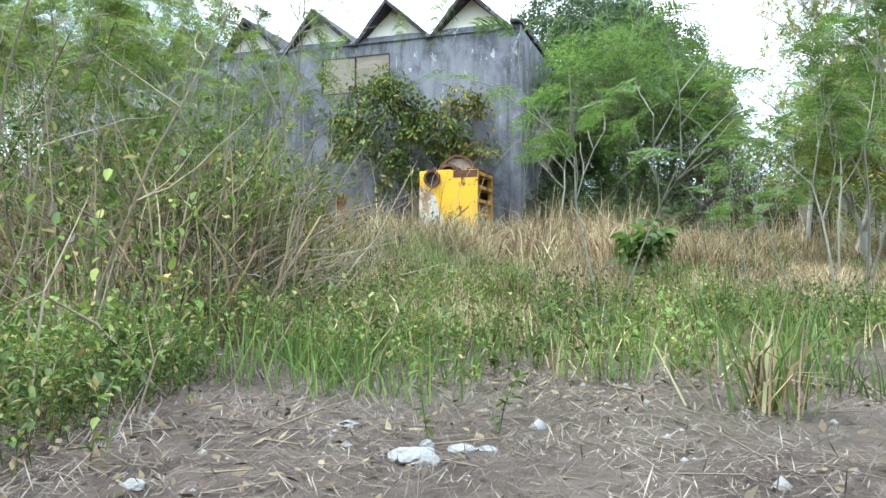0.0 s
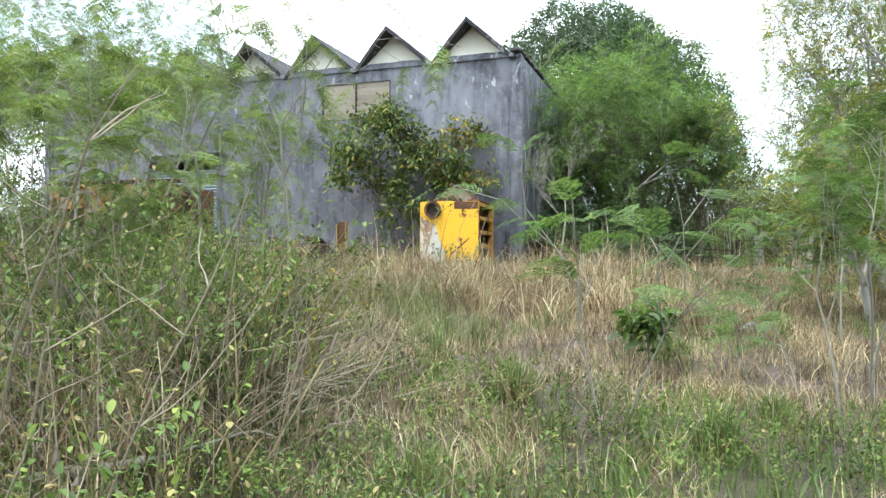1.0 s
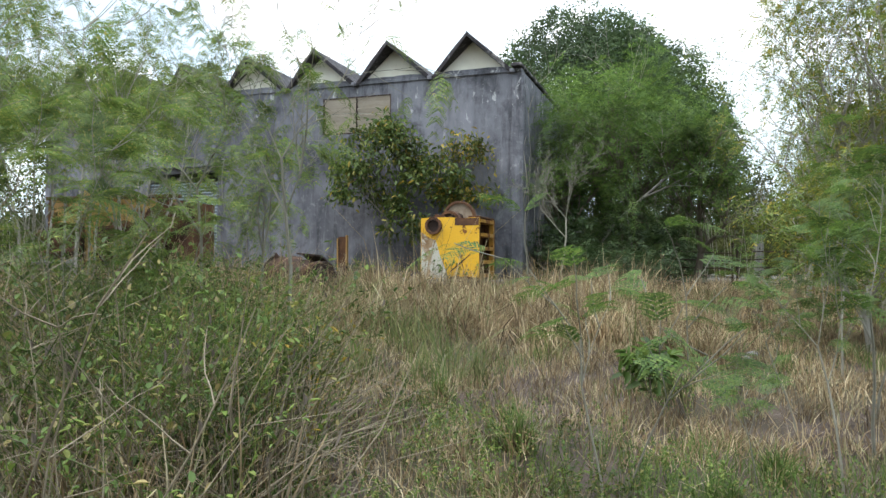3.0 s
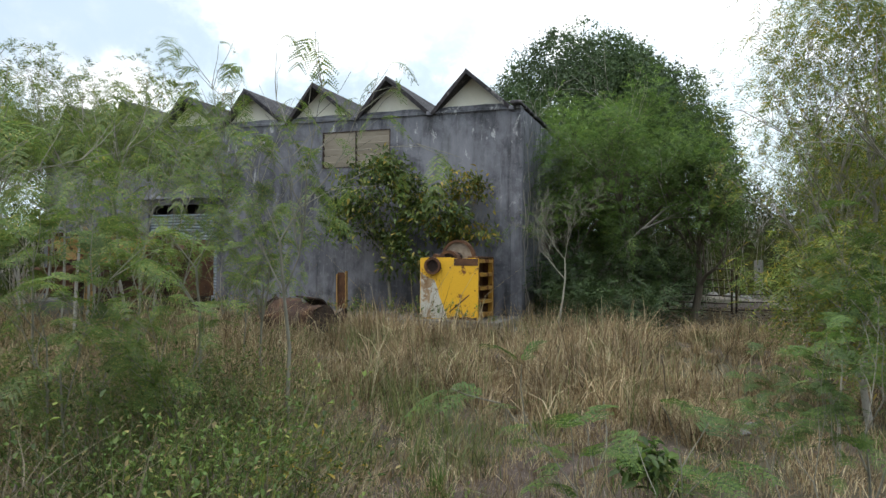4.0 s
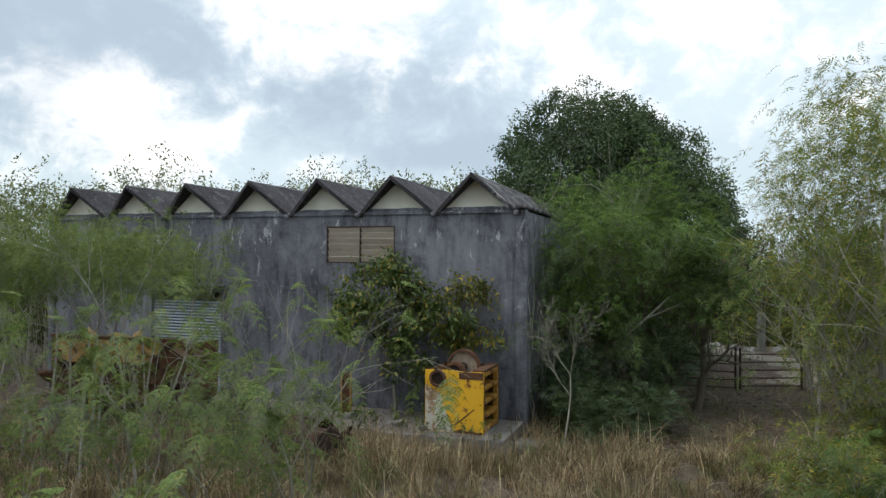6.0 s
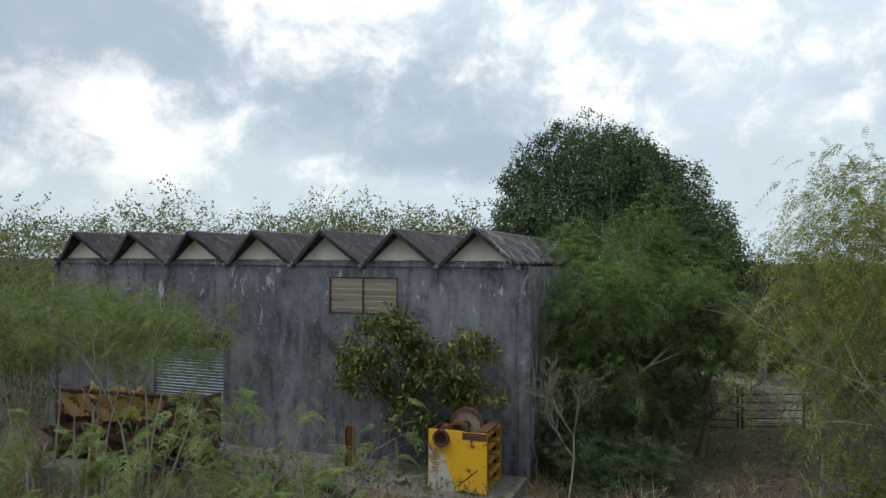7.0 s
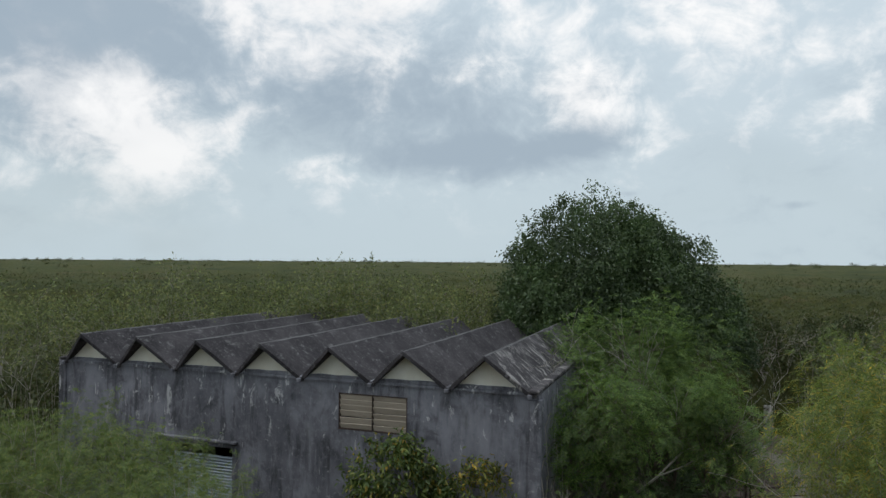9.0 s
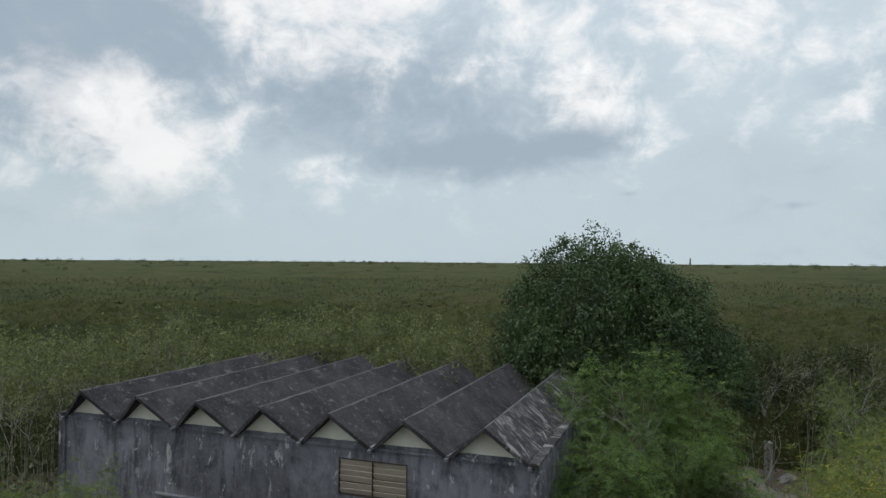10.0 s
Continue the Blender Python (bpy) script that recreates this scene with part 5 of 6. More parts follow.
def build_wall_shrubs():
    rng = np.random.default_rng(51)
    # main shrub, against the wall, and its smaller yellowing neighbour
    segs, _ = grow(rng, 3.2, 0.05, 3, 3, 34, 0.2)
    tips = np.concatenate([crown_tips(rng, (-0.35, 0, 2.65), (1.5, 0.45, 1.4), 300, 46, floor=-0.95, lobe=(0.10, 0.22)), crown_tips(rng, (0.35, -0.05, 1.25), (0.65, 0.35, 1.0), 100, 18, floor=-0.95, lobe=(0.12, 0.24)),
                           crown_tips(rng, (-0.85, 0, 1.9), (0.9, 0.4, 0.9), 100, 18, floor=-0.95, lobe=(0.12, 0.24)), crown_tips(rng, (1.0, 0.0, 2.1), (0.95, 0.35, 0.9), 110, 20, floor=-0.95, lobe=(0.12, 0.24))])
    lv = shrub_leaves(rng, tips, 8, 0.15, 0.12)
    tree_object("wall_shrub", "green broadleaf shrub grown up against the black wall", "shrub", at_shed(-1.55, -0.75, FLOOR - 0.05), segs, lv, BARK_YOUNG, LEAF_SHRUB)
    segs, _ = grow(rng, 3.1, 0.03, 3, 3, 40, 0.45)
    tips = np.concatenate([crown_tips(rng, (0.15, 0, 1.9), (1.1, 0.35, 0.42), 110, 18, floor=-0.9, lobe=(0.14, 0.28)), crown_tips(rng, (0.0, 0, 2.75), (1.0, 0.35, 0.6), 100, 18, floor=-0.9, lobe=(0.14, 0.26))])
    lv = shrub_leaves(rng, tips, 7, 0.14, 0.12)
    tree_object("wall_shrub", "thin shrub with yellowing leaves behind the yellow housing", "shrub", at_shed(0.0, -0.42, FLOOR - 0.05), segs, lv, BARK_YOUNG, LEAF_YELLOW)


build_wall_shrubs()


def build_right_tree():
    """Tall yellowing feathery trees that stand near on the right."""
    for seed, x, y, h, r in ((61, 6.1, 9.9, 7.3, 1.0), (62, 7.4, 11.4, 6.9, 1.2), (63, 5.2, 8.1, 2.2, 0.7), (64, 9.3, 14.5, 5.2, 1.2), (65, 8.0, 13.0, 4.2, 1.0), (66, 12.0, 17.5, 5.0, 1.3), (67, 6.8, 10.4, 2.6, 0.7),
                             (68, 6.4, 8.7, 4.2, 0.6), (69, 6.6, 9.3, 2.5, 0.7), (71, 11.7, 19.8, 5.9, 1.3), (72, 13.9, 22.5, 6.1, 1.5), (73, 10.7, 17.2, 5.3, 1.1), (74, 6.9, 12.8, 5.5, 1.1), (75, 6.75, 11.3, 6.6, 0.9)):
        rng = np.random.default_rng(seed)
        segs, tips = grow(rng, h, 0.05, 2, 3, 40, 0.15, 0.12, 0.26, 0.66)
        mid, deep = (0.74, 0.24) if seed == 74 else (0.5, 0.46)
        more = crown_tips(rng, (0, 0, h * mid), (r * (1.0 if y < 10 else 1.25), r * (1.0 if y < 10 else 1.25), h * deep), int((50 if seed == 74 else 62 if y < 12 else 70) * r * h / 4), 24, floor=-0.9)
        tips = tips[tips[:, 2] > h * (mid - deep)]
        if h > 6.5:
            more = np.concatenate([more, crown_tips(rng, (-0.2, 0, h * 0.78), (r * 1.3, r * 1.3, h * 0.25), 220, 20, floor=-0.9)])
        lv = feather_leaves(rng, np.concatenate([tips[rng.permutation(len(tips))[:(150 if seed == 74 else 240)]], more]), 2 if y < 13 and h > 5 else 3, 0.31, 7, 0.18, 0.9, 0.36, 0.22)
        tree_object("leucaena_tree", "tall feathery yellow-green tree with drooping leaves", "tree", stand(x, y), segs, lv, BARK_PALE, LEAF_LIME if y < 15 else LEAF_FEATHER, "feathery trees at the field's edge", 5)


build_right_tree()

# ================= grass and weeds =================


def scatter(rng, n, x0, x1, y0, y1, keep):
    x, y = rng.uniform(x0, x1, n), rng.uniform(y0, y1, n)
    k = keep(x, y, rng.random(n))
    x, y = x[k], y[k]
    return np.stack([x, y, ground_z(x, y) - 0.01], axis=1)


def patchy(x, y, s, a):
    return 0.5 + 0.5 * np.sin(x * s + 1.3 * np.sin(y * s * 0.7 + a)) * np.sin(y * s * 1.1 + 1.1 * np.sin(x * s * 0.8 + 2 * a))


def in_fan(x, y, wide=0.75):
    return np.abs(x) < wide * np.maximum(y, 0) + 1.0


def off_platform(x, y):
    """True where the shed and its platform do not stand."""
    c, s = math.cos(radians(19.81)), math.sin(radians(19.81))
    lx, ly = (x - 0.74) * c - (y - 16.02) * s, (x - 0.74) * s + (y - 16.02) * c
    return ~((lx > -13.3) & (lx < 1.5) & (ly > -2.2) & (ly < 9.7))


def in_shade(x, y):
    """The bare, shaded soil under the acacias."""
    return (x > 2.5) & (x < 11.5) & (y > 14.3 + 0.4 * np.sin(x * 2.3))


def grass_stuff(name, label, pts, h, lean, w, mat, seed):
    rng = np.random.default_rng(seed)
    v, q, t = blades(rng, pts, h, lean, w)
    tagged(new(name, mesh_of(name, v, q, t, mat)), label, "grass", kind="stuff")


def tuft_points(rng, mids, per, radius):
    k = np.repeat(np.arange(len(mids)), per)
    p = mids[k].copy()
    p[:, :2] += rng.normal(size=(len(k), 2)) * radius[k][:, None]
    p[:, 2] = ground_z(p[:, 0], p[:, 1]) - 0.01
    return k, p


def build_grass():
    rng = np.random.default_rng(71)
    # tall dry grass in tufts, thick before the platform, open in the field
    mids = scatter(rng, 5200, -12, 14, 7.0, 19, lambda x, y, r: in_fan(x, y) & off_platform(x, y) & ~(in_shade(x, y) & (r < 0.96)) & (patchy(x, y, 0.8, 1.0) * 0.7 + r * 0.55 + np.clip((y - 8.5) / 4, -0.4, 0.2) > 0.64))
    size = (0.18 + rng.gamma(3.0, 0.14, len(mids))) * (0.55 + 0.75 * patchy(mids[:, 0], mids[:, 1], 1.7, 0.9)) * np.clip((mids[:, 1] - 5.0) / 4.5, 0.45, 1) * np.where(mids[:, 0] > 0.32 * mids[:, 1], 0.6, 1.0)
    k, p = tuft_points(rng, mids, 32, size * 0.20)
    n = len(p)
    grass_stuff("dry_grass", "tall dry straw-coloured grass before the shed", p, size[k] * rng.uniform(0.55, 1.15, n), rng.gamma(1.5, 0.50, n), rng.uniform(0.006, 0.018, n), GRASS_DRY, 1)
    c, si = math.cos(radians(19.81)), math.sin(radians(19.81))
    lx, ly = rng.uniform(-6.0, 1.9, 190), rng.uniform(-3.1, -2.35, 190)
    mids = np.stack([0.74 + lx * c + ly * si, 16.02 - lx * si + ly * c, 0 * lx], axis=1)
    size = rng.uniform(0.35, 0.8, len(mids))
    k, p = tuft_points(rng, mids, 22, size * 0.22)
    n = len(p)
    grass_stuff("edge_grass", "dry grass grown over the platform's edge", p, size[k] * rng.uniform(0.5, 1.1, n), rng.gamma(2.0, 0.3, n), rng.uniform(0.006, 0.018, n), GRASS_DRY, 6)
    mids = scatter(rng, 1200, -9, 12, 6.0, 18, lambda x, y, r: in_fan(x, y) & off_platform(x, y) & ~(in_shade(x, y) & (r < 0.9)) & (patchy(x, y, 0.7, 2.0) * 0.4 + r > 0.8))
    size = rng.uniform(0.3, 0.7, len(mids)) * np.where(mids[:, 0] > 0.32 * mids[:, 1], 0.65, 1.0)
    k, p = tuft_points(rng, mids, 30, size * 0.22)
    n = len(p)
    grass_stuff("olive_grass", "olive green grass among the dry", p, size[k] * rng.uniform(0.5, 1.1, n), rng.gamma(2.0, 0.3, n), rng.uniform(0.007, 0.018, n), GRASS_OLIVE, 4)
    mids = scatter(rng, 820, -6.5, -0.5, 2.4, 8.5, lambda x, y, r: in_fan(x, y, 0.8) & (x < -0.19 * y - 0.1))
    size = rng.uniform(0.4, 1.25, len(mids)) * np.clip(0.4 + mids[:, 1] * 0.13, 0, 1)
    k, p = tuft_points(rng, mids, 26, size * 0.16)
    n = len(p)
    grass_stuff("thicket_grass", "tall dry grass among the thicket weeds", p, size[k] * rng.uniform(0.5, 1.1, n), rng.gamma(2.0, 0.3, n), rng.uniform(0.005, 0.013, n), GRASS_DRY, 5)
    # low grass of the near field
    mids = scatter(rng, 2500, -8, 9, 1.95, 8.5, lambda x, y, r: in_fan(x, y) & (patchy(x, y, 1.6, 0.4) + r * 0.6 - np.clip((y - 3.3) / 3, -0.1, 0.75) > 0.52))
    size = rng.uniform(0.10, 0.34, len(mids))
    k, p = tuft_points(rng, mids, 30, size * 0.35)
    n = len(p)
    grass_stuff("green_grass", "short green grass on the near field", p, size[k] * rng.uniform(0.5, 1.1, n), rng.gamma(2.0, 0.25, n), rng.uniform(0.003, 0.008, n), GRASS_GREEN, 2)
    mids = scatter(rng, 4200, -8, 9, 2.4, 10.0, lambda x, y, r: in_fan(x, y) & (patchy(x, y, 1.2, 2.2) + r * 0.7 + np.clip((y - 4.5) / 6, -0.35, 0.2) > 0.6))
    size = rng.uniform(0.08, 0.30, len(mids))
    k, p = tuft_points(rng, mids, 26, size * 0.45)
    n = len(p)
    grass_stuff("sere_grass", "short dry grass between the green", p, size[k] * rng.uniform(0.5, 1.1, n), rng.gamma(2.0, 0.35, n), rng.uniform(0.004, 0.010, n), GRASS_DRY, 3)
    # straw that lies flat
    p = np.concatenate([scatter(rng, 60000, -5, 7, 2.0, 10, lambda x, y, r: in_fan(x, y)), scatter(rng, 70000, -2.2, 2.4, 0.75, 2.5, lambda x, y, r: in_fan(x, y))])
    n = len(p)
    p[:, 2] += rng.uniform(0.005, 0.025, n)
    ang = rng.uniform(0, 2 * np.pi, n)
    way = np.stack([np.cos(ang), np.sin(ang), rng.normal(size=n) * 0.3], axis=1)
    side = np.stack([-np.sin(ang), np.cos(ang), np.zeros(n)], axis=1)
    v, q = kites(p, way, side, (rng.gamma(1.6, 0.022, n) + 0.012) * np.where(p[:, 1] > 2.5, 2.6, 1.0), rng.uniform(0.0008, 0.0030, n) * np.where(p[:, 1] > 2.5, 2.4, 1.0))
    p2 = scatter(rng, 5200, -2.2, 2.4, 0.75, 2.6, lambda x, y, r: patchy(x, y, 3.1, 0.7) + r * 0.5 > 0.6)
    n = len(p2)
    p2[:, 2] += rng.uniform(0.012, 0.03, n)
    ang = rng.uniform(0, 2 * np.pi, n)
    way = np.stack([np.cos(ang), np.sin(ang), rng.normal(size=n) * 0.35], axis=1)
    side = np.stack([-np.sin(ang), np.cos(ang), rng.normal(size=n) * 0.35], axis=1)
    v2, q2 = kites(p2, way, side, rng.uniform(0.012, 0.045, n), rng.uniform(0.005, 0.016, n))
    tagged(new("soil_litter", mesh_of("soil_litter", v2, q2, material=LITTER)), "brown leaf crumbs on the bare soil", "leaf litter", kind="stuff")
    tagged(new("straw_litter", mesh_of("straw_litter", v, q, material=STRAW)), "pale straw lying on the bare soil", "straw", kind="stuff")


build_grass()


def grass_tuft(x, y, h, green, dry, seed, label):
    """A single large tuft: green blades over a dry skirt."""
    rng = np.random.default_rng(seed)
    c = thing("grass_tuft", stand(x, y, 0, 1, 0.0), label, "grass tuft", "large tufts in the field")
    for name, num, hh, lean, mat in (("green_top", green, h, 0.5, GRASS_GREEN), ("dry_skirt", dry, h * 0.75, 0.9, GRASS_DRY)):
        if not num:
            continue
        p = np.concatenate([rng.normal(size=(num, 2)) * h * 0.12, np.zeros((num, 1))], axis=1)
        v, q, t = blades(rng, p, hh * rng.uniform(0.5, 1.1, num), rng.gamma(2.0, lean * 0.5, num), rng.uniform(0.005, 0.011, num), 0.8)
        hang(name, mesh_of(name, v, q, t, mat), c)


for i, (x, y, h, gr, dr) in enumerate(((0.72, 4.7, 0.42, 110, 160), (1.65, 3.6, 0.36, 150, 40), (3.0, 7.4, 0.85, 0, 260), (2.7, 7.8, 0.8, 0, 220), (1.05, 1.78, 0.40, 26, 40), (3.4, 7.9, 0.7, 20, 160),
                                       (-0.9, 5.4, 0.35, 40, 110), (2.2, 4.2, 0.3, 120, 30), (0.2, 6.0, 0.4, 60, 60))):
    grass_tuft(x, y, h, gr, dr, 300 + i, "tuft of green grass over a dry skirt" if gr > 30 else "large tuft of dry bent straw grass")


def leafy_stems(rng, roots, h, lean, per, leaf, stem_r):
    """Stems that fork once, with leaves along the upper part. Gives stems and leaves."""
    n = len(roots)
    off = rng.normal(size=(n, 2)) * lean
    mid = roots + np.stack([off[:, 0] * h * 0.4, off[:, 1] * h * 0.4, h * 0.55], axis=1)
    off2 = off + rng.normal(size=(n, 2)) * lean
    top = mid + np.stack([off2[:, 0] * h * 0.5, off2[:, 1] * h * 0.5, h * 0.45], axis=1)
    off3 = rng.normal(size=(n, 2)) * (lean + 0.4)
    fork = mid + np.stack([off3[:, 0] * h * 0.5, off3[:, 1] * h * 0.5, h * 0.33], axis=1)
    r = np.full((n, 1), stem_r)
    stems = tubes(np.concatenate([np.concatenate([roots, mid, r, r * 0.7], 1), np.concatenate([mid, top, r * 0.7, r * 0.3], 1), np.concatenate([mid, fork, r * 0.5, r * 0.3], 1)]), 3)
    k = np.repeat(np.arange(n), per)
    s = rng.uniform(0.0, 1.0, len(k))[:, None]
    pick = rng.random(len(k))[:, None]
    base = np.where(pick < 0.5, mid[k] * (1 - s) + top[k] * s, np.where(pick < 0.75, mid[k] * (1 - s) + fork[k] * s, roots[k] * (1 - s) * 0.7 + mid[k] * (0.3 + 0.7 * s)))
    way = unit(rng.normal(size=(len(k), 3)) + np.array([0, 0, 0.3]))
    a, b = frame_of(way)
    ln = leaf * rng.uniform(0.5, 1.3, len(k))
    return stems, ovate(base, way, a, ln, ln * 0.58)


def build_weeds():
    rng = np.random.default_rng(81)
    west = lambda x, y: x < -0.18 * y - 0.10
    roots = scatter(rng, 11000, -7, 8, 1.05, 7.0, lambda x, y, r: in_fan(x, y) & ((y > 2.05) | (x < -0.32) | (r > 0.985)) & (patchy(x, y, 1.4, 3.0) + r * 0.6 - np.where(west(x, y), 0, np.clip((y - 3.6) / 4, 0, 0.5)) > 0.6))
    h = rng.uniform(0.08, 0.34, len(roots))
    stems, leaves = leafy_stems(rng, roots, h, 0.30, 16, 0.026, 0.0018)
    v, q = join(stems, leaves)
    tagged(new("leafy_weeds", mesh_of("leafy_weeds", v, q, material=WEED)), "small leafy green weeds with yellow tips", "weeds", kind="stuff")
    roots = scatter(rng, 900, -1.7, -0.42, 1.0, 2.2, lambda x, y, r: (x < -0.34 - 0.1 * (y - 1)))
    stems, leaves = leafy_stems(rng, roots, rng.uniform(0.06, 0.26, len(roots)), 0.3, 16, 0.020, 0.0015)
    v, q = join(stems, leaves)
    tagged(new("low_weeds", mesh_of("low_weeds", v, q, material=WEED)), "low leafy weeds at the edge of the bare soil", "weeds", kind="stuff")
    # taller weeds on the left
    roots = scatter(rng, 3000, -6.5, -0.4, 1.7, 7.5, lambda x, y, r: in_fan(x, y, 0.8) & west(x, y) & ((y > 2.75) | (r < 0.3)))
    h = rng.uniform(0.30, 1.3, len(roots)) * np.clip(0.30 + roots[:, 1] * 0.15, 0, 1.15)
    stems, leaves = leafy_stems(rng, roots, h, 0.34, 15, 0.041, 0.0026)
    v, q = join(stems, leaves)
    tagged(new("tall_weeds", mesh_of("tall_weeds", v, q, material=WEED)), "tall leafy weeds in the thicket's edge", "weeds", kind="stuff")
    # dead stalks among them
    root = scatter(rng, 1900, -6.0, -0.35, 1.5, 7.5, lambda x, y, r: in_fan(x, y, 0.8) & west(x, y) & (r > np.where(y > 2.6, 0.15, 0.5)))
    n = len(root)
    d = unit(np.stack([rng.normal(size=n) * 0.55, rng.normal(size=n) * 0.45, np.ones(n)], axis=1))
    ln = rng.uniform(0.35, 1.15, n) * np.clip(0.5 + root[:, 1] * 0.12, 0, 1)
    mid = root + d * (ln * 0.5)[:, None]
    d2 = unit(d + rng.normal(size=(n, 3)) * 0.3)
    top = mid + d2 * (ln * 0.5)[:, None]
    d3 = unit(d + rng.normal(size=(n, 3)) * 0.8)
    fork = mid + d3 * (ln * 0.35)[:, None]
    r = rng.uniform(0.0018, 0.0056, n)[:, None]
    segs = np.concatenate([np.concatenate([root, mid, r, r * 0.8], 1), np.concatenate([mid, top, r * 0.8, r * 0.3], 1), np.concatenate([mid, fork, r * 0.6, r * 0.3], 1)])
    v, q = tubes(segs, 3)
    tagged(new("dead_stalks", mesh_of("dead_stalks", v, q, material=STALK_PALE)), "tangle of dead straw-brown stalks", "dead stalks", kind="stuff")
    # a bramble of tall weeds and dead stalks at the field's edge
    mids = np.stack([rng.normal(-1.35, 0.55, 620), rng.normal(4.3, 0.8, 620)], axis=1)
    mids = mids[(mids[:, 0] < -0.15 * mids[:, 1] + 0.05) & (mids[:, 1] > 2.9)]
    root = np.concatenate([mids, ground_z(mids[:, 0], mids[:, 1])[:, None]], axis=1)
    stems, leaves = leafy_stems(rng, root, rng.uniform(0.4, 1.45, len(root)), 0.34, 16, 0.044, 0.0034)
    v, q = join(stems, leaves)
    tagged(new("bramble", mesh_of("bramble", v, q, material=WEED)), "bramble of tall leafy weeds at the field's edge", "weeds", kind="stuff")
    root = root[rng.integers(0, len(root), 1500)] + np.concatenate([rng.normal(size=(1500, 2)) * 0.12, np.zeros((1500, 1))], axis=1)
    d = unit(np.stack([rng.normal(size=1500) * 0.95, rng.normal(size=1500) * 0.8, np.ones(1500)], axis=1))
    ln = rng.uniform(0.4, 1.4, 1500)
    mid = root + d * (ln * 0.55)[:, None]
    top = mid + unit(d + rng.normal(size=(1500, 3)) * 0.4) * (ln * 0.45)[:, None]
    r = rng.uniform(0.0018, 0.0060, 1500)[:, None]
    v, q = tubes(np.concatenate([np.concatenate([root, mid, r, r * 0.8], 1), np.concatenate([mid, top, r * 0.8, r * 0.3], 1)]), 3)
    tagged(new("bramble_stalks", mesh_of("bramble_stalks", v, q, material=STALK_PALE)), "dead straw-coloured stalks in the bramble", "dead stalks", kind="stuff")
    # dark dry pods and curled leaves that hang in the bramble
    k = rng.integers(0, len(top), 420)
    tip = top[k] * 0.75 + mid[k] * 0.25 + rng.normal(size=(420, 3)) * 0.04
    way = unit(np.stack([rng.normal(size=420) * 0.25, rng.normal(size=420) * 0.25, -np.ones(420)], axis=1))
    a, _ = frame_of(way)
    v, q = ovate(tip, way, a, rng.uniform(0.03, 0.085, 420), rng.uniform(0.010, 0.022, 420), 0.5)
    tagged(new("dry_pods", mesh_of("dry_pods", v, q, material=BARK_BROWN)), "dark dry seed pods hanging in the bramble", "seed pods", kind="stuff")
    # yellowing weeds at the bramble's edge
    root = np.stack([rng.normal(-0.80, 0.16, 46), rng.normal(4.75, 0.35, 46), np.zeros(46)], axis=1)
    root[:, 2] = ground_z(root[:, 0], root[:, 1])
    stems, leaves = leafy_stems(rng, root, rng.uniform(0.4, 1.15, 46), 0.25, 16, 0.055, 0.003)
    v, q = join(stems, leaves)
    tagged(new("yellow_weeds", mesh_of("yellow_weeds", v, q, material=LEAF_YELLOW)), "yellowing leafy weeds at the bramble's edge", "weeds", kind="stuff")
    # tall dead canes close by, each with a few side twigs
    for i in range(34):
        y = rng.uniform(1.7, 4.4)
        x = -0.30 * y - 0.10 - rng.uniform(0, 0.45) * y
        h, r = rng.uniform(0.9, 1.7), rng.uniform(0.0022, 0.0052)
        c = thing("dead_cane", stand(x, y, rng.uniform(0, 360)), "thin dead grey cane in the weeds", "dead plant", "dead canes")
        path = bent(rng, (0, 0, 0), (rng.normal() * 0.3, rng.normal() * 0.3, 1), h, 10, 0.10)
        hang("stem", mesh_of("stem", *rod(path, np.linspace(r, r * 0.35, 10), 5), material=STALK_PALE, smooth=True), c)
        for k in rng.integers(3, 9, 4):
            twig = bent(rng, path[k], (rng.normal(), rng.normal(), 0.7), h * rng.uniform(0.15, 0.4), 6, 0.15)
            hang("twig", mesh_of("twig", *rod(twig, np.linspace(r * 0.6, r * 0.2, 6), 4), material=STALK_PALE, smooth=True), c)
    # a broad-leaved plant in the field
    segs, tips = grow(rng, 0.62, 0.008, 3, 2, 40, 0.2)
    lv = shrub_leaves(rng, tips, 2, 0.13, 0.04)
    tree_object("broadleaf_plant", "dark broad-leaved plant alone in the field", "plant", stand(1.98, 5.8), segs, lv, BARK_BROWN, LEAF_ACACIA)
    # a dead branch that rises out of the weeds, with its own broken boughs
    c = thing("dead_branch", pose(-1.62, 2.9, 0.05), "dead grey branch lying in the weeds", "branch")
    path = bent(rng, (0, 0, 0), (0.9, 0.10, 0.36), 0.72, 9, 0.07, 0.0)
    hang("bough", mesh_of("bough", *rod(path, np.linspace(0.034, 0.022, 9), 8), material=BARK_YOUNG, smooth=True), c)
    for k, way, ln in ((4, (0.9, 0.3, 0.5), 0.45), (5, (0.8, -0.4, 0.1), 0.45), (8, (0.9, 0.2, 0.35), 0.5), (2, (0.9, -0.3, 0.05), 0.6)):
        hang("broken_bough", mesh_of("broken_bough", *rod(bent(rng, path[k], way, ln, 8, 0.14), np.linspace(0.011, 0.004, 8), 6), material=BARK_YOUNG, smooth=True), c)


build_weeds()

# ================= the scrub plain =================


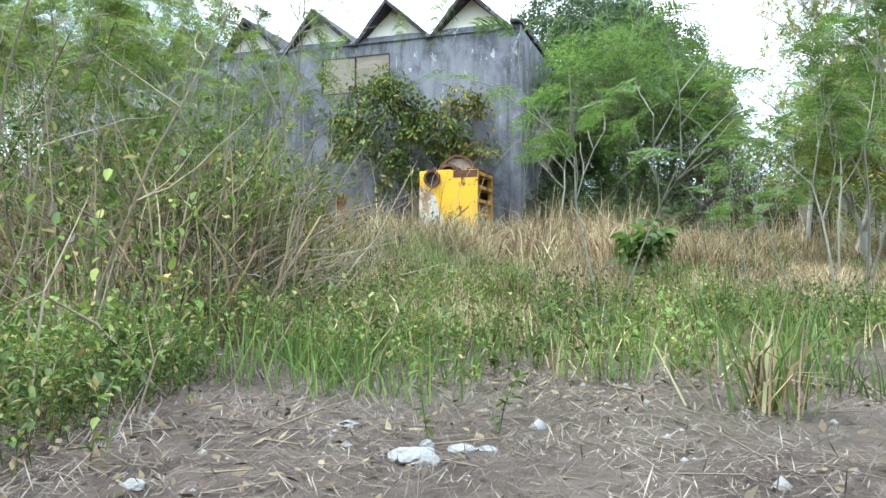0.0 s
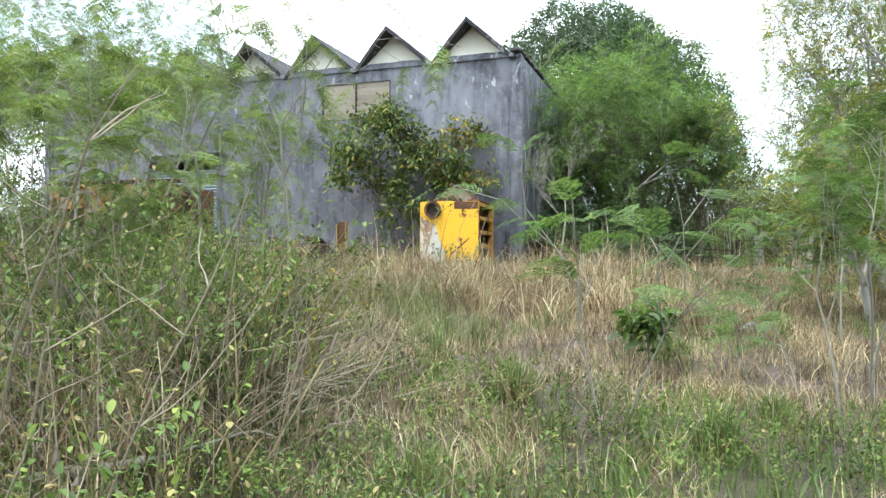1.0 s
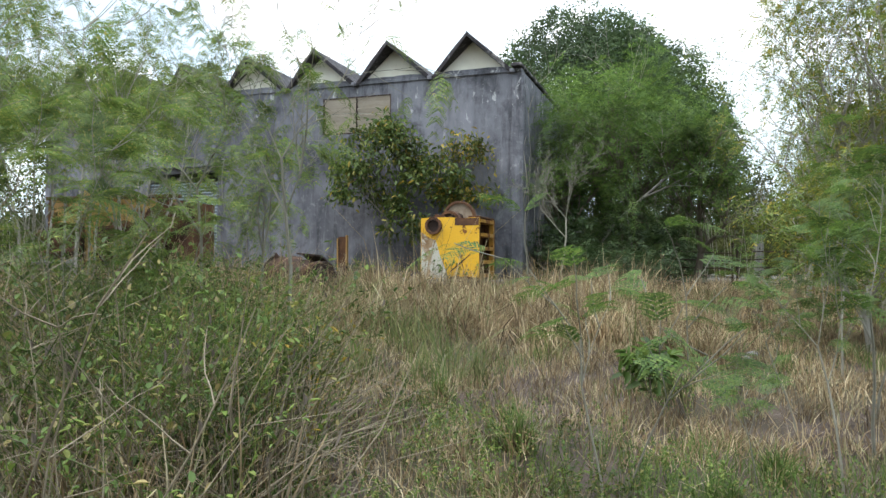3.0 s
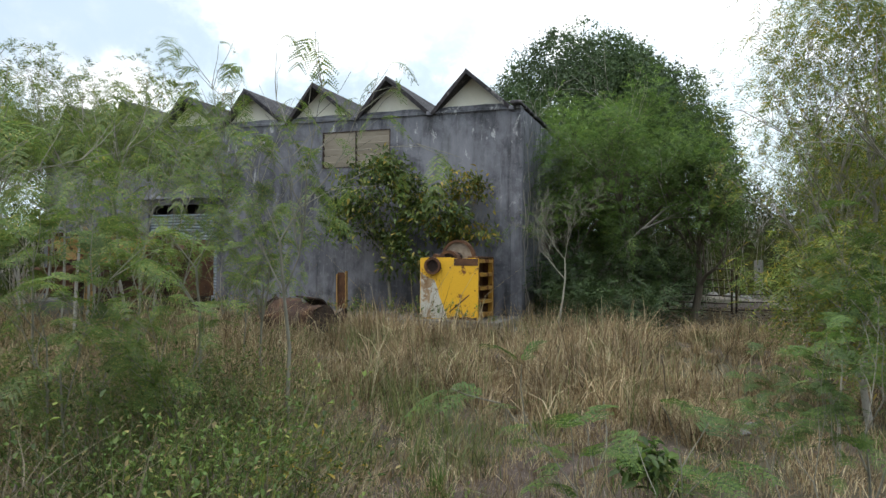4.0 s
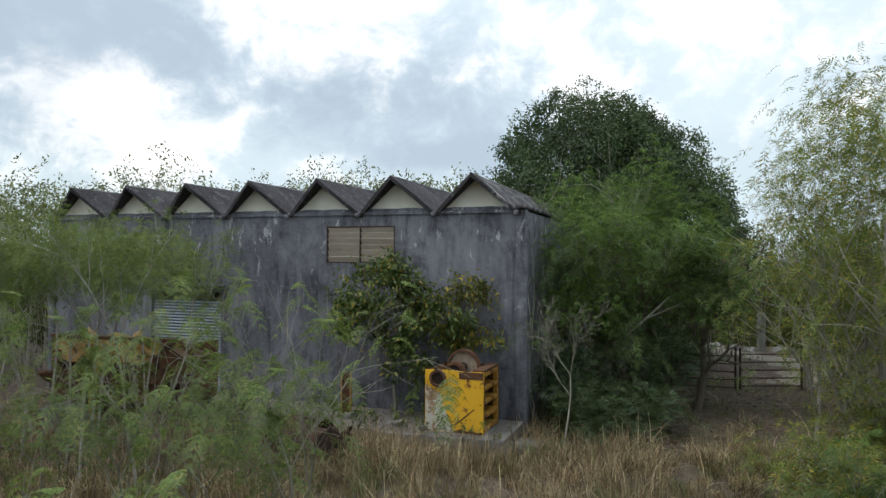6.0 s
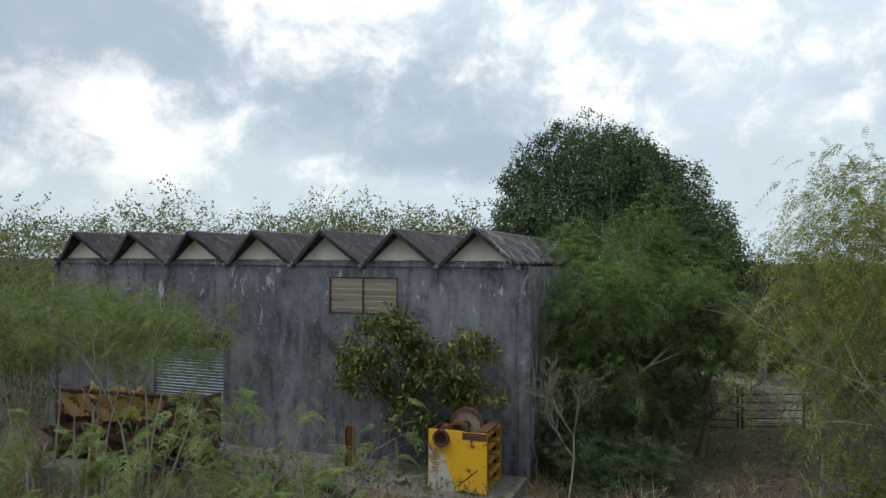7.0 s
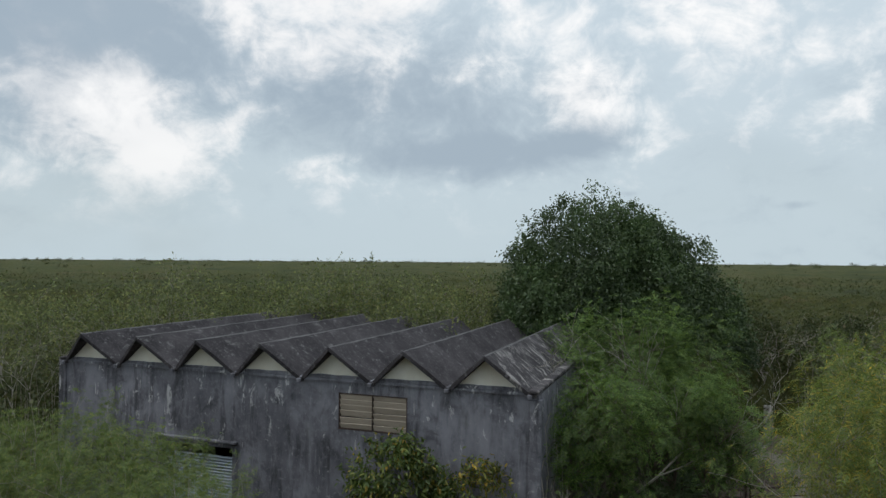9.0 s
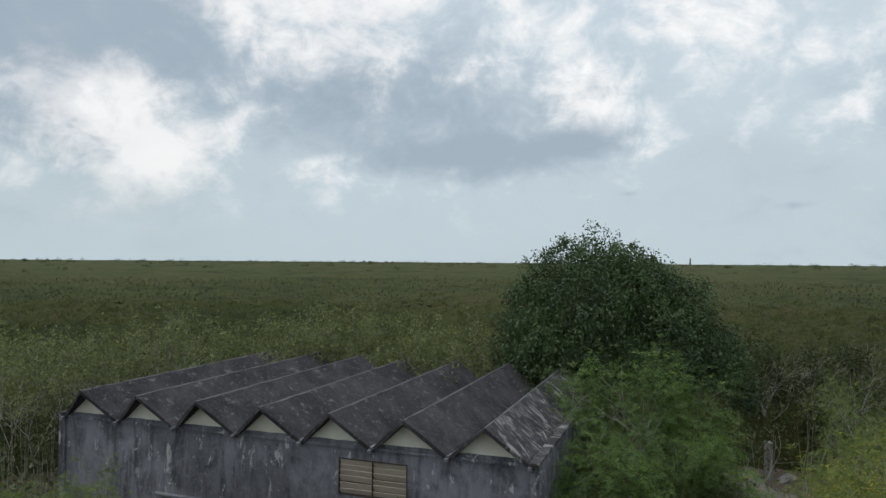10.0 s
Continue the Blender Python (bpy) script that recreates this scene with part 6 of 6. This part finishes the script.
def canopy_z(x, y):
    """Height of the scrub's top."""
    b = np.sin(x * 0.9 + 2.0 * np.sin(y * 0.31)) * np.sin(y * 0.8 + 2.0 * np.sin(x * 0.27 + 1)) + 0.7 * np.sin(x * 2.1 + 1.5 * np.sin(y * 1.3)) * np.sin(y * 1.9 + 1.5 * np.sin(x * 1.1))
    far = np.sin(x * 0.05 + np.sin(y * 0.021)) * np.sin(y * 0.043 + 1)
    return 3.4 + 0.32 * b + 0.45 * far


def canopy_sheet(rng, rings, turns, closed):
    Rr, A = np.meshgrid(rings, turns, indexing="ij")
    Rr = Rr + rng.normal(size=Rr.shape) * np.gradient(rings)[:, None] * 0.25
    X, Y = Rr * np.sin(A), Rr * np.cos(A)
    Z = canopy_z(X, Y) + rng.normal(size=X.shape) * 0.28 - 0.35
    if not closed:
        Z[0] = 0.3
    nr, nc = X.shape
    i, j = np.meshgrid(np.arange(nr - 1), np.arange(nc if closed else nc - 1), indexing="ij")
    jn = (j + 1) % nc
    Q = np.stack([i * nc + j, (i + 1) * nc + j, (i + 1) * nc + jn, i * nc + jn], axis=2).reshape(-1, 4)
    return np.stack([X, Y, Z], axis=2).reshape(-1, 3), Q


def build_scrub():
    rng = np.random.default_rng(91)
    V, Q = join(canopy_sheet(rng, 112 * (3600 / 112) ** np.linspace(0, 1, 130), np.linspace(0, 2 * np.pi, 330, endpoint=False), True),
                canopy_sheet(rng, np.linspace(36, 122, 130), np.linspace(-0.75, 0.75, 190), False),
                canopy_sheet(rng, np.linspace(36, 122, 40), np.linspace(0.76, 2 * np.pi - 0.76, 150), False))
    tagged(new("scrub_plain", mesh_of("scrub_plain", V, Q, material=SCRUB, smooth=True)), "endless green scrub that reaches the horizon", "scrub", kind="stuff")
    # leaves of the scrub: sized with the distance
    rows, twigs = [], []
    for r0, r1, num, size, per in ((19, 38, 2600, 0.16, 30), (38, 70, 5200, 0.20, 12), (70, 130, 8000, 0.32, 7), (130, 260, 9000, 0.55, 5)):
        rr = np.sqrt(rng.uniform(r0 ** 2, r1 ** 2, num))
        aa = rng.uniform(-0.70, 0.70, num)
        x, y = rr * np.sin(aa), rr * np.cos(aa)
        ok = off_platform(x, y) & ~((y < 30) & (x > -1.5) & (x < 9.0)) & ~((y < 23.6) & (x > 0) & (x < 11.6)) & (y > 17)
        road = (np.abs(x - track_x(y)) < 1.4) | ((x > 12.3) & (x < 15.2) & (y > 26) & (y < 32.5))
        ok &= ~(road & (y < 37))
        x, y = x[ok], y[ok]
        m = len(x)
        h = canopy_z(x, y) + rng.normal(size=m) * 0.35
        k = np.repeat(np.arange(m), per)
        c = np.stack([x, y, h - 0.5], axis=1)[k]
        p = c + rng.normal(size=(len(k), 3)) * np.array([0.55, 0.55, 0.55 if r0 > 30 else 0.95]) * (1 + size * 0.4)
        way = unit(rng.normal(size=(len(k), 3)) + np.array([0, 0, 0.4]))
        a, _ = frame_of(way)
        ln = size * rng.uniform(0.6, 1.3, len(k))
        rows.append(kites(p, way, a, ln, ln * 0.5))
        if r0 < 30:
            foot = np.stack([x, y, np.full(m, 0.3)], axis=1)
            head = np.stack([x + rng.normal(size=m) * 0.3, y + rng.normal(size=m) * 0.3, h + 0.25], axis=1)
            pick = rng.random(m) < 0.35
            twigs.append(np.concatenate([foot, head, np.full((m, 1), 0.022), np.full((m, 1), 0.006)], axis=1)[pick])
    v, q = join(*rows)
    tagged(new("scrub_leaves", mesh_of("scrub_leaves", v, q, material=SCRUB_LEAF)), "leafy tops of the scrub", "scrub", kind="stuff")
    v, q = tubes(np.concatenate(twigs), 3)
    tagged(new("scrub_stems", mesh_of("scrub_stems", v, q, material=BARK_DEAD)), "thin pale stems in the scrub", "scrub", kind="stuff")
    # bare white snags that stand out
    for i, (x, y, h) in enumerate(((-6.2, 29.5, 5.9), (-11.6, 25.4, 6.2), (-10.9, 25.9, 5.6), (-0.3, 27.4, 6.2), (-4.6, 31.0, 5.8), (15.9, 33.2, 5.4), (16.8, 31.6, 5.2), (18.6, 32.5, 5.0), (4.6, 19.2, 6.9), (8.9, 26.5, 4.4), (5.5, 20.0, 7.2), (4.0, 18.6, 6.3))):
        g = np.random.default_rng(400 + i)
        segs, _ = grow(g, h, 0.05, 2, 3, 38, 0.4, 0.18, 0.12, 0.6)
        tree_object("bare_snag", "bare whitish dead tree in the scrub", "dead tree", stand(x, y), segs, None, BARK_PALE, None, "bare snags", 4)


build_scrub()


def build_far_saplings():
    """Thin half-bare trees behind the shed that show over its roof."""
    kinds = []
    for i, h in enumerate((7.8, 8.3, 7.5, 8.0)):
        g = np.random.default_rng(101 + i)
        segs, tips = grow(g, h, 0.035, 3, 3, 44, 0.45, 0.13, 0.16, 0.60)
        tips = np.concatenate([tips[tips[:, 2] > h * 0.6], crown_tips(g, (0, 0, h * 0.79), (1.9, 1.9, h * 0.19), 170, 26, floor=-0.7, lobe=(0.14, 0.3))])
        lv = broad_leaves(g, tips, 3, 0.15, 0.09, 0.3, 0.42)
        kinds.append(tree_object("sapling", "thin half-bare sapling behind the shed", "sapling", pose(0, 0, 0), segs, lv, BARK_PALE, LEAF_SPARSE, "half-bare saplings", 4))
    rng = random.Random(9)
    spots = [(-13.7, 27), (-12.6, 28), (-11.4, 26.5), (-10.2, 28), (-9.0, 28.5), (-7.6, 29), (-6.8, 29.6), (-5.7, 29), (-4.6, 28.5), (-3.2, 28), (-2.2, 27), (-1.0, 27), (-0.2, 26.6), (0.5, 27.4),
             (-15.5, 26), (-17.5, 28), (-16.4, 24), (-14.2, 24.5), (-9.6, 30.5), (-6.2, 31.5), (-3.9, 30.5), (-1.6, 29.5)]
    rows = []
    for x, y in spots:
        rows.append((x, y, rng.uniform(0.85, 1.04)))
    place_copies(kinds, rows, rng)


build_far_saplings()

# ================= stones and other small things =================


def build_stones():
    rng = random.Random(12)
    for x, y, r, flat in ((0.20, 1.33, 0.045, 0.35), (0.22, 1.42, 0.014, 0.8), (0.29, 1.42, 0.030, 0.25), (0.34, 1.43, 0.02, 0.3), (0.05, 1.56, 0.022, 0.4), (-0.22, 1.12, 0.02, 0.4), (3.6, 7.9, 0.10, 0.3), (3.85, 8.2, 0.08, 0.3), (13.6, 30.6, 0.3, 0.6), (13.2, 31.4, 0.35, 0.5), (14.9, 30.8, 0.28, 0.6), (15.3, 31.2, 0.35, 0.5), (12.8, 32.4, 0.3, 0.6), (9.0, 24.6, 0.3, 0.5)):
        bm = bmesh.new()
        bmesh.ops.create_icosphere(bm, subdivisions=3, radius=r)
        off = rng.uniform(0, 50)
        for v in bm.verts:
            v.co *= 1 + 0.45 * noise.noise(v.co / r * 1.2 + Vector((off, 0, 0))) + 0.15 * noise.noise(v.co / r * 4)
            v.co.z *= flat
        c = thing("stone", pose(x, y, float(ground_z(x, y)) + r * flat * 0.3, 0, 0, rng.uniform(0, 360)), "pale rough limestone lump on the bare soil", "stone", "stones on the soil")
        part("stone_body", bm, PALE_STONE if y < 9 else POST_STONE, c)


build_stones()


def build_rubble():
    """Broken lumps and weeds on and before the platform."""
    rng = random.Random(14)
    for i in range(26):
        if i < 15:
            x, y, z, r = rng.uniform(-3.2, 1.2), rng.uniform(-2.55, -2.15), None, rng.uniform(0.06, 0.17)
        else:
            x, y, z, r = rng.uniform(-4.5, 1.0), rng.uniform(-1.9, -0.3), FLOOR, rng.uniform(0.04, 0.10)
        m = at_shed(x, y, 0, rng.uniform(0, 360))
        p = m.translation
        if z is None:
            z = float(ground_z(p.x, p.y))
        bm = bmesh.new()
        bmesh.ops.create_cube(bm, size=2 * r)
        bmesh.ops.subdivide_edges(bm, edges=bm.edges, cuts=2, use_grid_fill=True)
        for v in bm.verts:
            v.co *= 1 + 0.5 * noise.noise(v.co / r * 0.9 + Vector((i * 7, 0, 0)))
            v.co.z *= 0.6
        c = thing("concrete_lump", pose(p.x, p.y, z + r * 0.4, rng.uniform(-15, 15), rng.uniform(-15, 15), rng.uniform(0, 360)), "broken grey lump of concrete by the platform", "rubble", "rubble at the platform")
        part("lump", bm, SLAB, c)
    # a low block that ends the platform at the shed corner
    c = thing("corner_block", at_shed(1.62, -0.95, 0.5, 0), "low weathered concrete block at the shed corner", "concrete block")
    part("block", boxes((-0.28, 0.28, -0.3, 0.3, 0, 0.28), bevel=0.03), SLAB, c)
    # weeds rooted in the slab's cracks
    g = np.random.default_rng(141)
    pts = []
    for _ in range(150):
        x = g.uniform(-8.5, 1.2)
        y = -2.1 + abs(g.normal()) * 0.5
        if y > -0.1 or (-0.6 < x < 0.9 and -1.7 < y < -0.3):
            continue
        pts.append(SHED @ Vector((x, y, FLOOR - 0.04)))
    pts = np.array([tuple(p) for p in pts])
    stems, leaves = leafy_stems(g, pts, g.uniform(0.12, 0.5, len(pts)), 0.3, 22, 0.06, 0.003)
    v, q = join(stems, leaves)
    tagged(new("platform_weeds", mesh_of("platform_weeds", v, q, material=WEED)), "leafy weeds in the platform's cracks", "weeds", kind="stuff")
    # dirt and fallen leaves on the platform
    n = 3600
    x, y = g.uniform(-9, 1.2, n), g.uniform(-2.0, -0.1, n)
    ok = ~((x > -0.6) & (x < 0.9) & (y > -1.7) & (y < -0.35))
    x, y = x[ok], y[ok]
    n = len(x)
    c, si = math.cos(radians(19.81)), math.sin(radians(19.81))
    base = np.stack([0.74 + x * c + y * si, 16.02 - x * si + y * c, np.full(n, FLOOR + 0.006)], axis=1)
    a = g.uniform(0, 2 * np.pi, n)
    way = np.stack([np.cos(a), np.sin(a), g.uniform(-0.02, 0.25, n)], axis=1)
    side = np.stack([-np.sin(a), np.cos(a), g.normal(size=n) * 0.2], axis=1)
    v, q = kites(base, way, side, g.uniform(0.03, 0.11, n), g.uniform(0.012, 0.04, n))
    tagged(new("leaf_litter", mesh_of("leaf_litter", v, q, material=LITTER)), "brown fallen leaves on the platform", "leaf litter", kind="stuff")


build_rubble()


def build_shade_litter():
    """Fallen leaves and twigs on the shaded soil."""
    g = np.random.default_rng(191)
    p = scatter(g, 10000, 2.4, 11.5, 13.8, 24, lambda x, y, r: in_shade(x, y) & off_platform(x, y))
    n = len(p)
    p[:, 2] += g.uniform(0.015, 0.05, n)
    a = g.uniform(0, 2 * np.pi, n)
    way = np.stack([np.cos(a), np.sin(a), g.uniform(-0.1, 0.5, n)], axis=1)
    side = np.stack([-np.sin(a), np.cos(a), g.normal(size=n) * 0.3], axis=1)
    v, q = kites(p, way, side, g.uniform(0.05, 0.18, n), g.uniform(0.015, 0.06, n))
    tagged(new("shade_litter", mesh_of("shade_litter", v, q, material=LITTER)), "brown fallen leaves under the acacias", "leaf litter", kind="stuff")


build_shade_litter()


def build_vines():
    """Dry vines that hang at the shed's corner."""
    g = np.random.default_rng(151)
    for i in range(7):
        x, z = X1 + 0.08 + 0.03 * i, g.uniform(3.2, 5.2)
        y = 0.1 + 0.22 * i
        segs = []
        p = np.array([x, y, z])
        for _ in range(12):
            e = p + np.array([g.normal() * 0.04, g.normal() * 0.05, -(z - 0.7) / 12])
            segs.append((*p, *e, 0.008, 0.008))
            p = e
        v, q = tubes(segs, 4)
        c = thing("hanging_vine", SHED, "dry grey vine hanging at the shed corner", "vine", "vines at the corner")
        hang("stem", mesh_of("stem", v, q, material=BARK_DEAD), c)


build_vines()


def build_skyline():
    """Scattered darker trees far out on the plain, and a lone chimney."""
    g = np.random.default_rng(161)
    rows = []
    for _ in range(420):
        d, a = 300 + 2400 * g.random() ** 0.6, g.uniform(-0.66, 0.66)
        x, y, r = d * math.sin(a), d * math.cos(a), g.uniform(2.0, 5.0) * (0.7 + d / 1300)
        n = 60
        p = random_ways(g, n) * np.array([r, r, r * 0.55]) * g.uniform(0.3, 1, (n, 1)) + np.array([x, y, 3.0 + r * 0.15])
        way = random_ways(g, n, 0.3)
        b, _ = frame_of(way)
        ln = r * g.uniform(0.2, 0.4, n)
        rows.append(kites(p, way, b, ln, ln * 0.6))
    v, q = join(*rows)
    tagged(new("far_trees", mesh_of("far_trees", v, q, material=SCRUB_LEAF)), "scattered dark trees far out on the plain", "far trees", kind="stuff")
    c = thing("far_chimney", pose(427, 1200, 0), "lone distant chimney on the horizon", "chimney")
    bm = bmesh.new()
    bmesh.ops.create_cone(bm, cap_ends=True, segments=12, radius1=1.6, radius2=1.2, depth=19, matrix=Matrix.Translation((0, 0, 9.5)))
    part("stack", bm, SLAB, c)


build_skyline()


def build_debris():
    """Twigs and gravel on the bare soil at the take-off spot."""
    g = np.random.default_rng(171)
    p = scatter(g, 700, -2.0, 2.4, 0.8, 3.2, lambda x, y, r: in_fan(x, y))
    n = len(p)
    a = g.uniform(0, 2 * np.pi, n)
    ln = g.gamma(2.0, 0.035, n) + 0.03
    e = p + np.stack([np.cos(a) * ln, np.sin(a) * ln, g.uniform(0.0, 0.35, n) * ln], axis=1)
    p[:, 2] += 0.012
    r = g.uniform(0.0008, 0.0026, n)[:, None]
    v, q = tubes(np.concatenate([p, e + np.array([0, 0, 0.012]), r, r * 0.5], axis=1), 4)
    tagged(new("twig_litter", mesh_of("twig_litter", v, q, material=STALK)), "broken brown twigs on the bare soil", "twigs", kind="stuff")
    rows, faces, k = [], [], 0
    p = scatter(g, 1300, -1.8, 2.2, 0.8, 2.6, lambda x, y, r: in_fan(x, y))
    oct_v = np.array([(1, 0, 0), (0, 1, 0), (-1, 0, 0), (0, -1, 0), (0, 0, 0.8), (0, 0, -0.4)], float)
    oct_f = np.array([(0, 1, 4), (1, 2, 4), (2, 3, 4), (3, 0, 4), (1, 0, 5), (2, 1, 5), (3, 2, 5), (0, 3, 5)])
    for c in p:
        s = g.gamma(2.0, 0.0022) + 0.002
        rows.append(c + np.array([0, 0, 0.006]) + oct_v * g.uniform(0.6, 1.3, (6, 1)) * s)
        faces.append(oct_f + k)
        k += 6
    tagged(new("gravel", mesh_of("gravel", np.concatenate(rows), None, np.concatenate(faces), PALE_STONE)), "small pale gravel on the bare soil", "gravel", kind="stuff")


build_debris()


def build_back_scrub():
    """The scrub and grass that close the clearing behind the take-off spot."""
    g = np.random.default_rng(181)
    rows = []
    n = 700
    rr, aa = np.sqrt(g.uniform(7.0 ** 2, 37.0 ** 2, n)), g.uniform(0.9, 2 * np.pi - 0.9, n)
    x, y = rr * np.sin(aa), rr * np.cos(aa)
    h = g.uniform(1.2, 4.6, n)
    k = np.repeat(np.arange(n), 40)
    p = np.stack([x, y, h * 0.6], axis=1)[k] + g.normal(size=(len(k), 3)) * np.stack([0.5 + 0 * h, 0.5 + 0 * h, h * 0.22], axis=1)[k]
    p[:, 2] = np.maximum(p[:, 2], 0.1)
    way = random_ways(g, len(k), 0.4)
    b, _ = frame_of(way)
    ln = g.uniform(0.12, 0.28, len(k))
    v, q = kites(p, way, b, ln, ln * 0.5)
    tagged(new("back_scrub", mesh_of("back_scrub", v, q, material=SCRUB_LEAF)), "green scrub round the clearing", "scrub", kind="stuff")
    foot = np.stack([x, y, 0 * x], axis=1)
    v, q = tubes(np.concatenate([foot, foot + np.stack([g.normal(size=n) * 0.2, g.normal(size=n) * 0.2, h * 0.9], axis=1), np.full((n, 1), 0.025), np.full((n, 1), 0.008)], axis=1), 4)
    tagged(new("back_stems", mesh_of("back_stems", v, q, material=STALK)), "thin stems of the scrub round the clearing", "scrub", kind="stuff")
    p = scatter(g, 9000, -9, 9, -9, 1.2, lambda x, y, r: (x ** 2 + y ** 2 > 2.5) & (r > 0.2))
    n = len(p)
    grass_stuff("back_grass", "thin dry grass round the clearing", p, g.uniform(0.08, 0.35, n), g.gamma(2.0, 0.3, n), g.uniform(0.004, 0.012, n), GRASS_DRY, 9)


build_back_scrub()
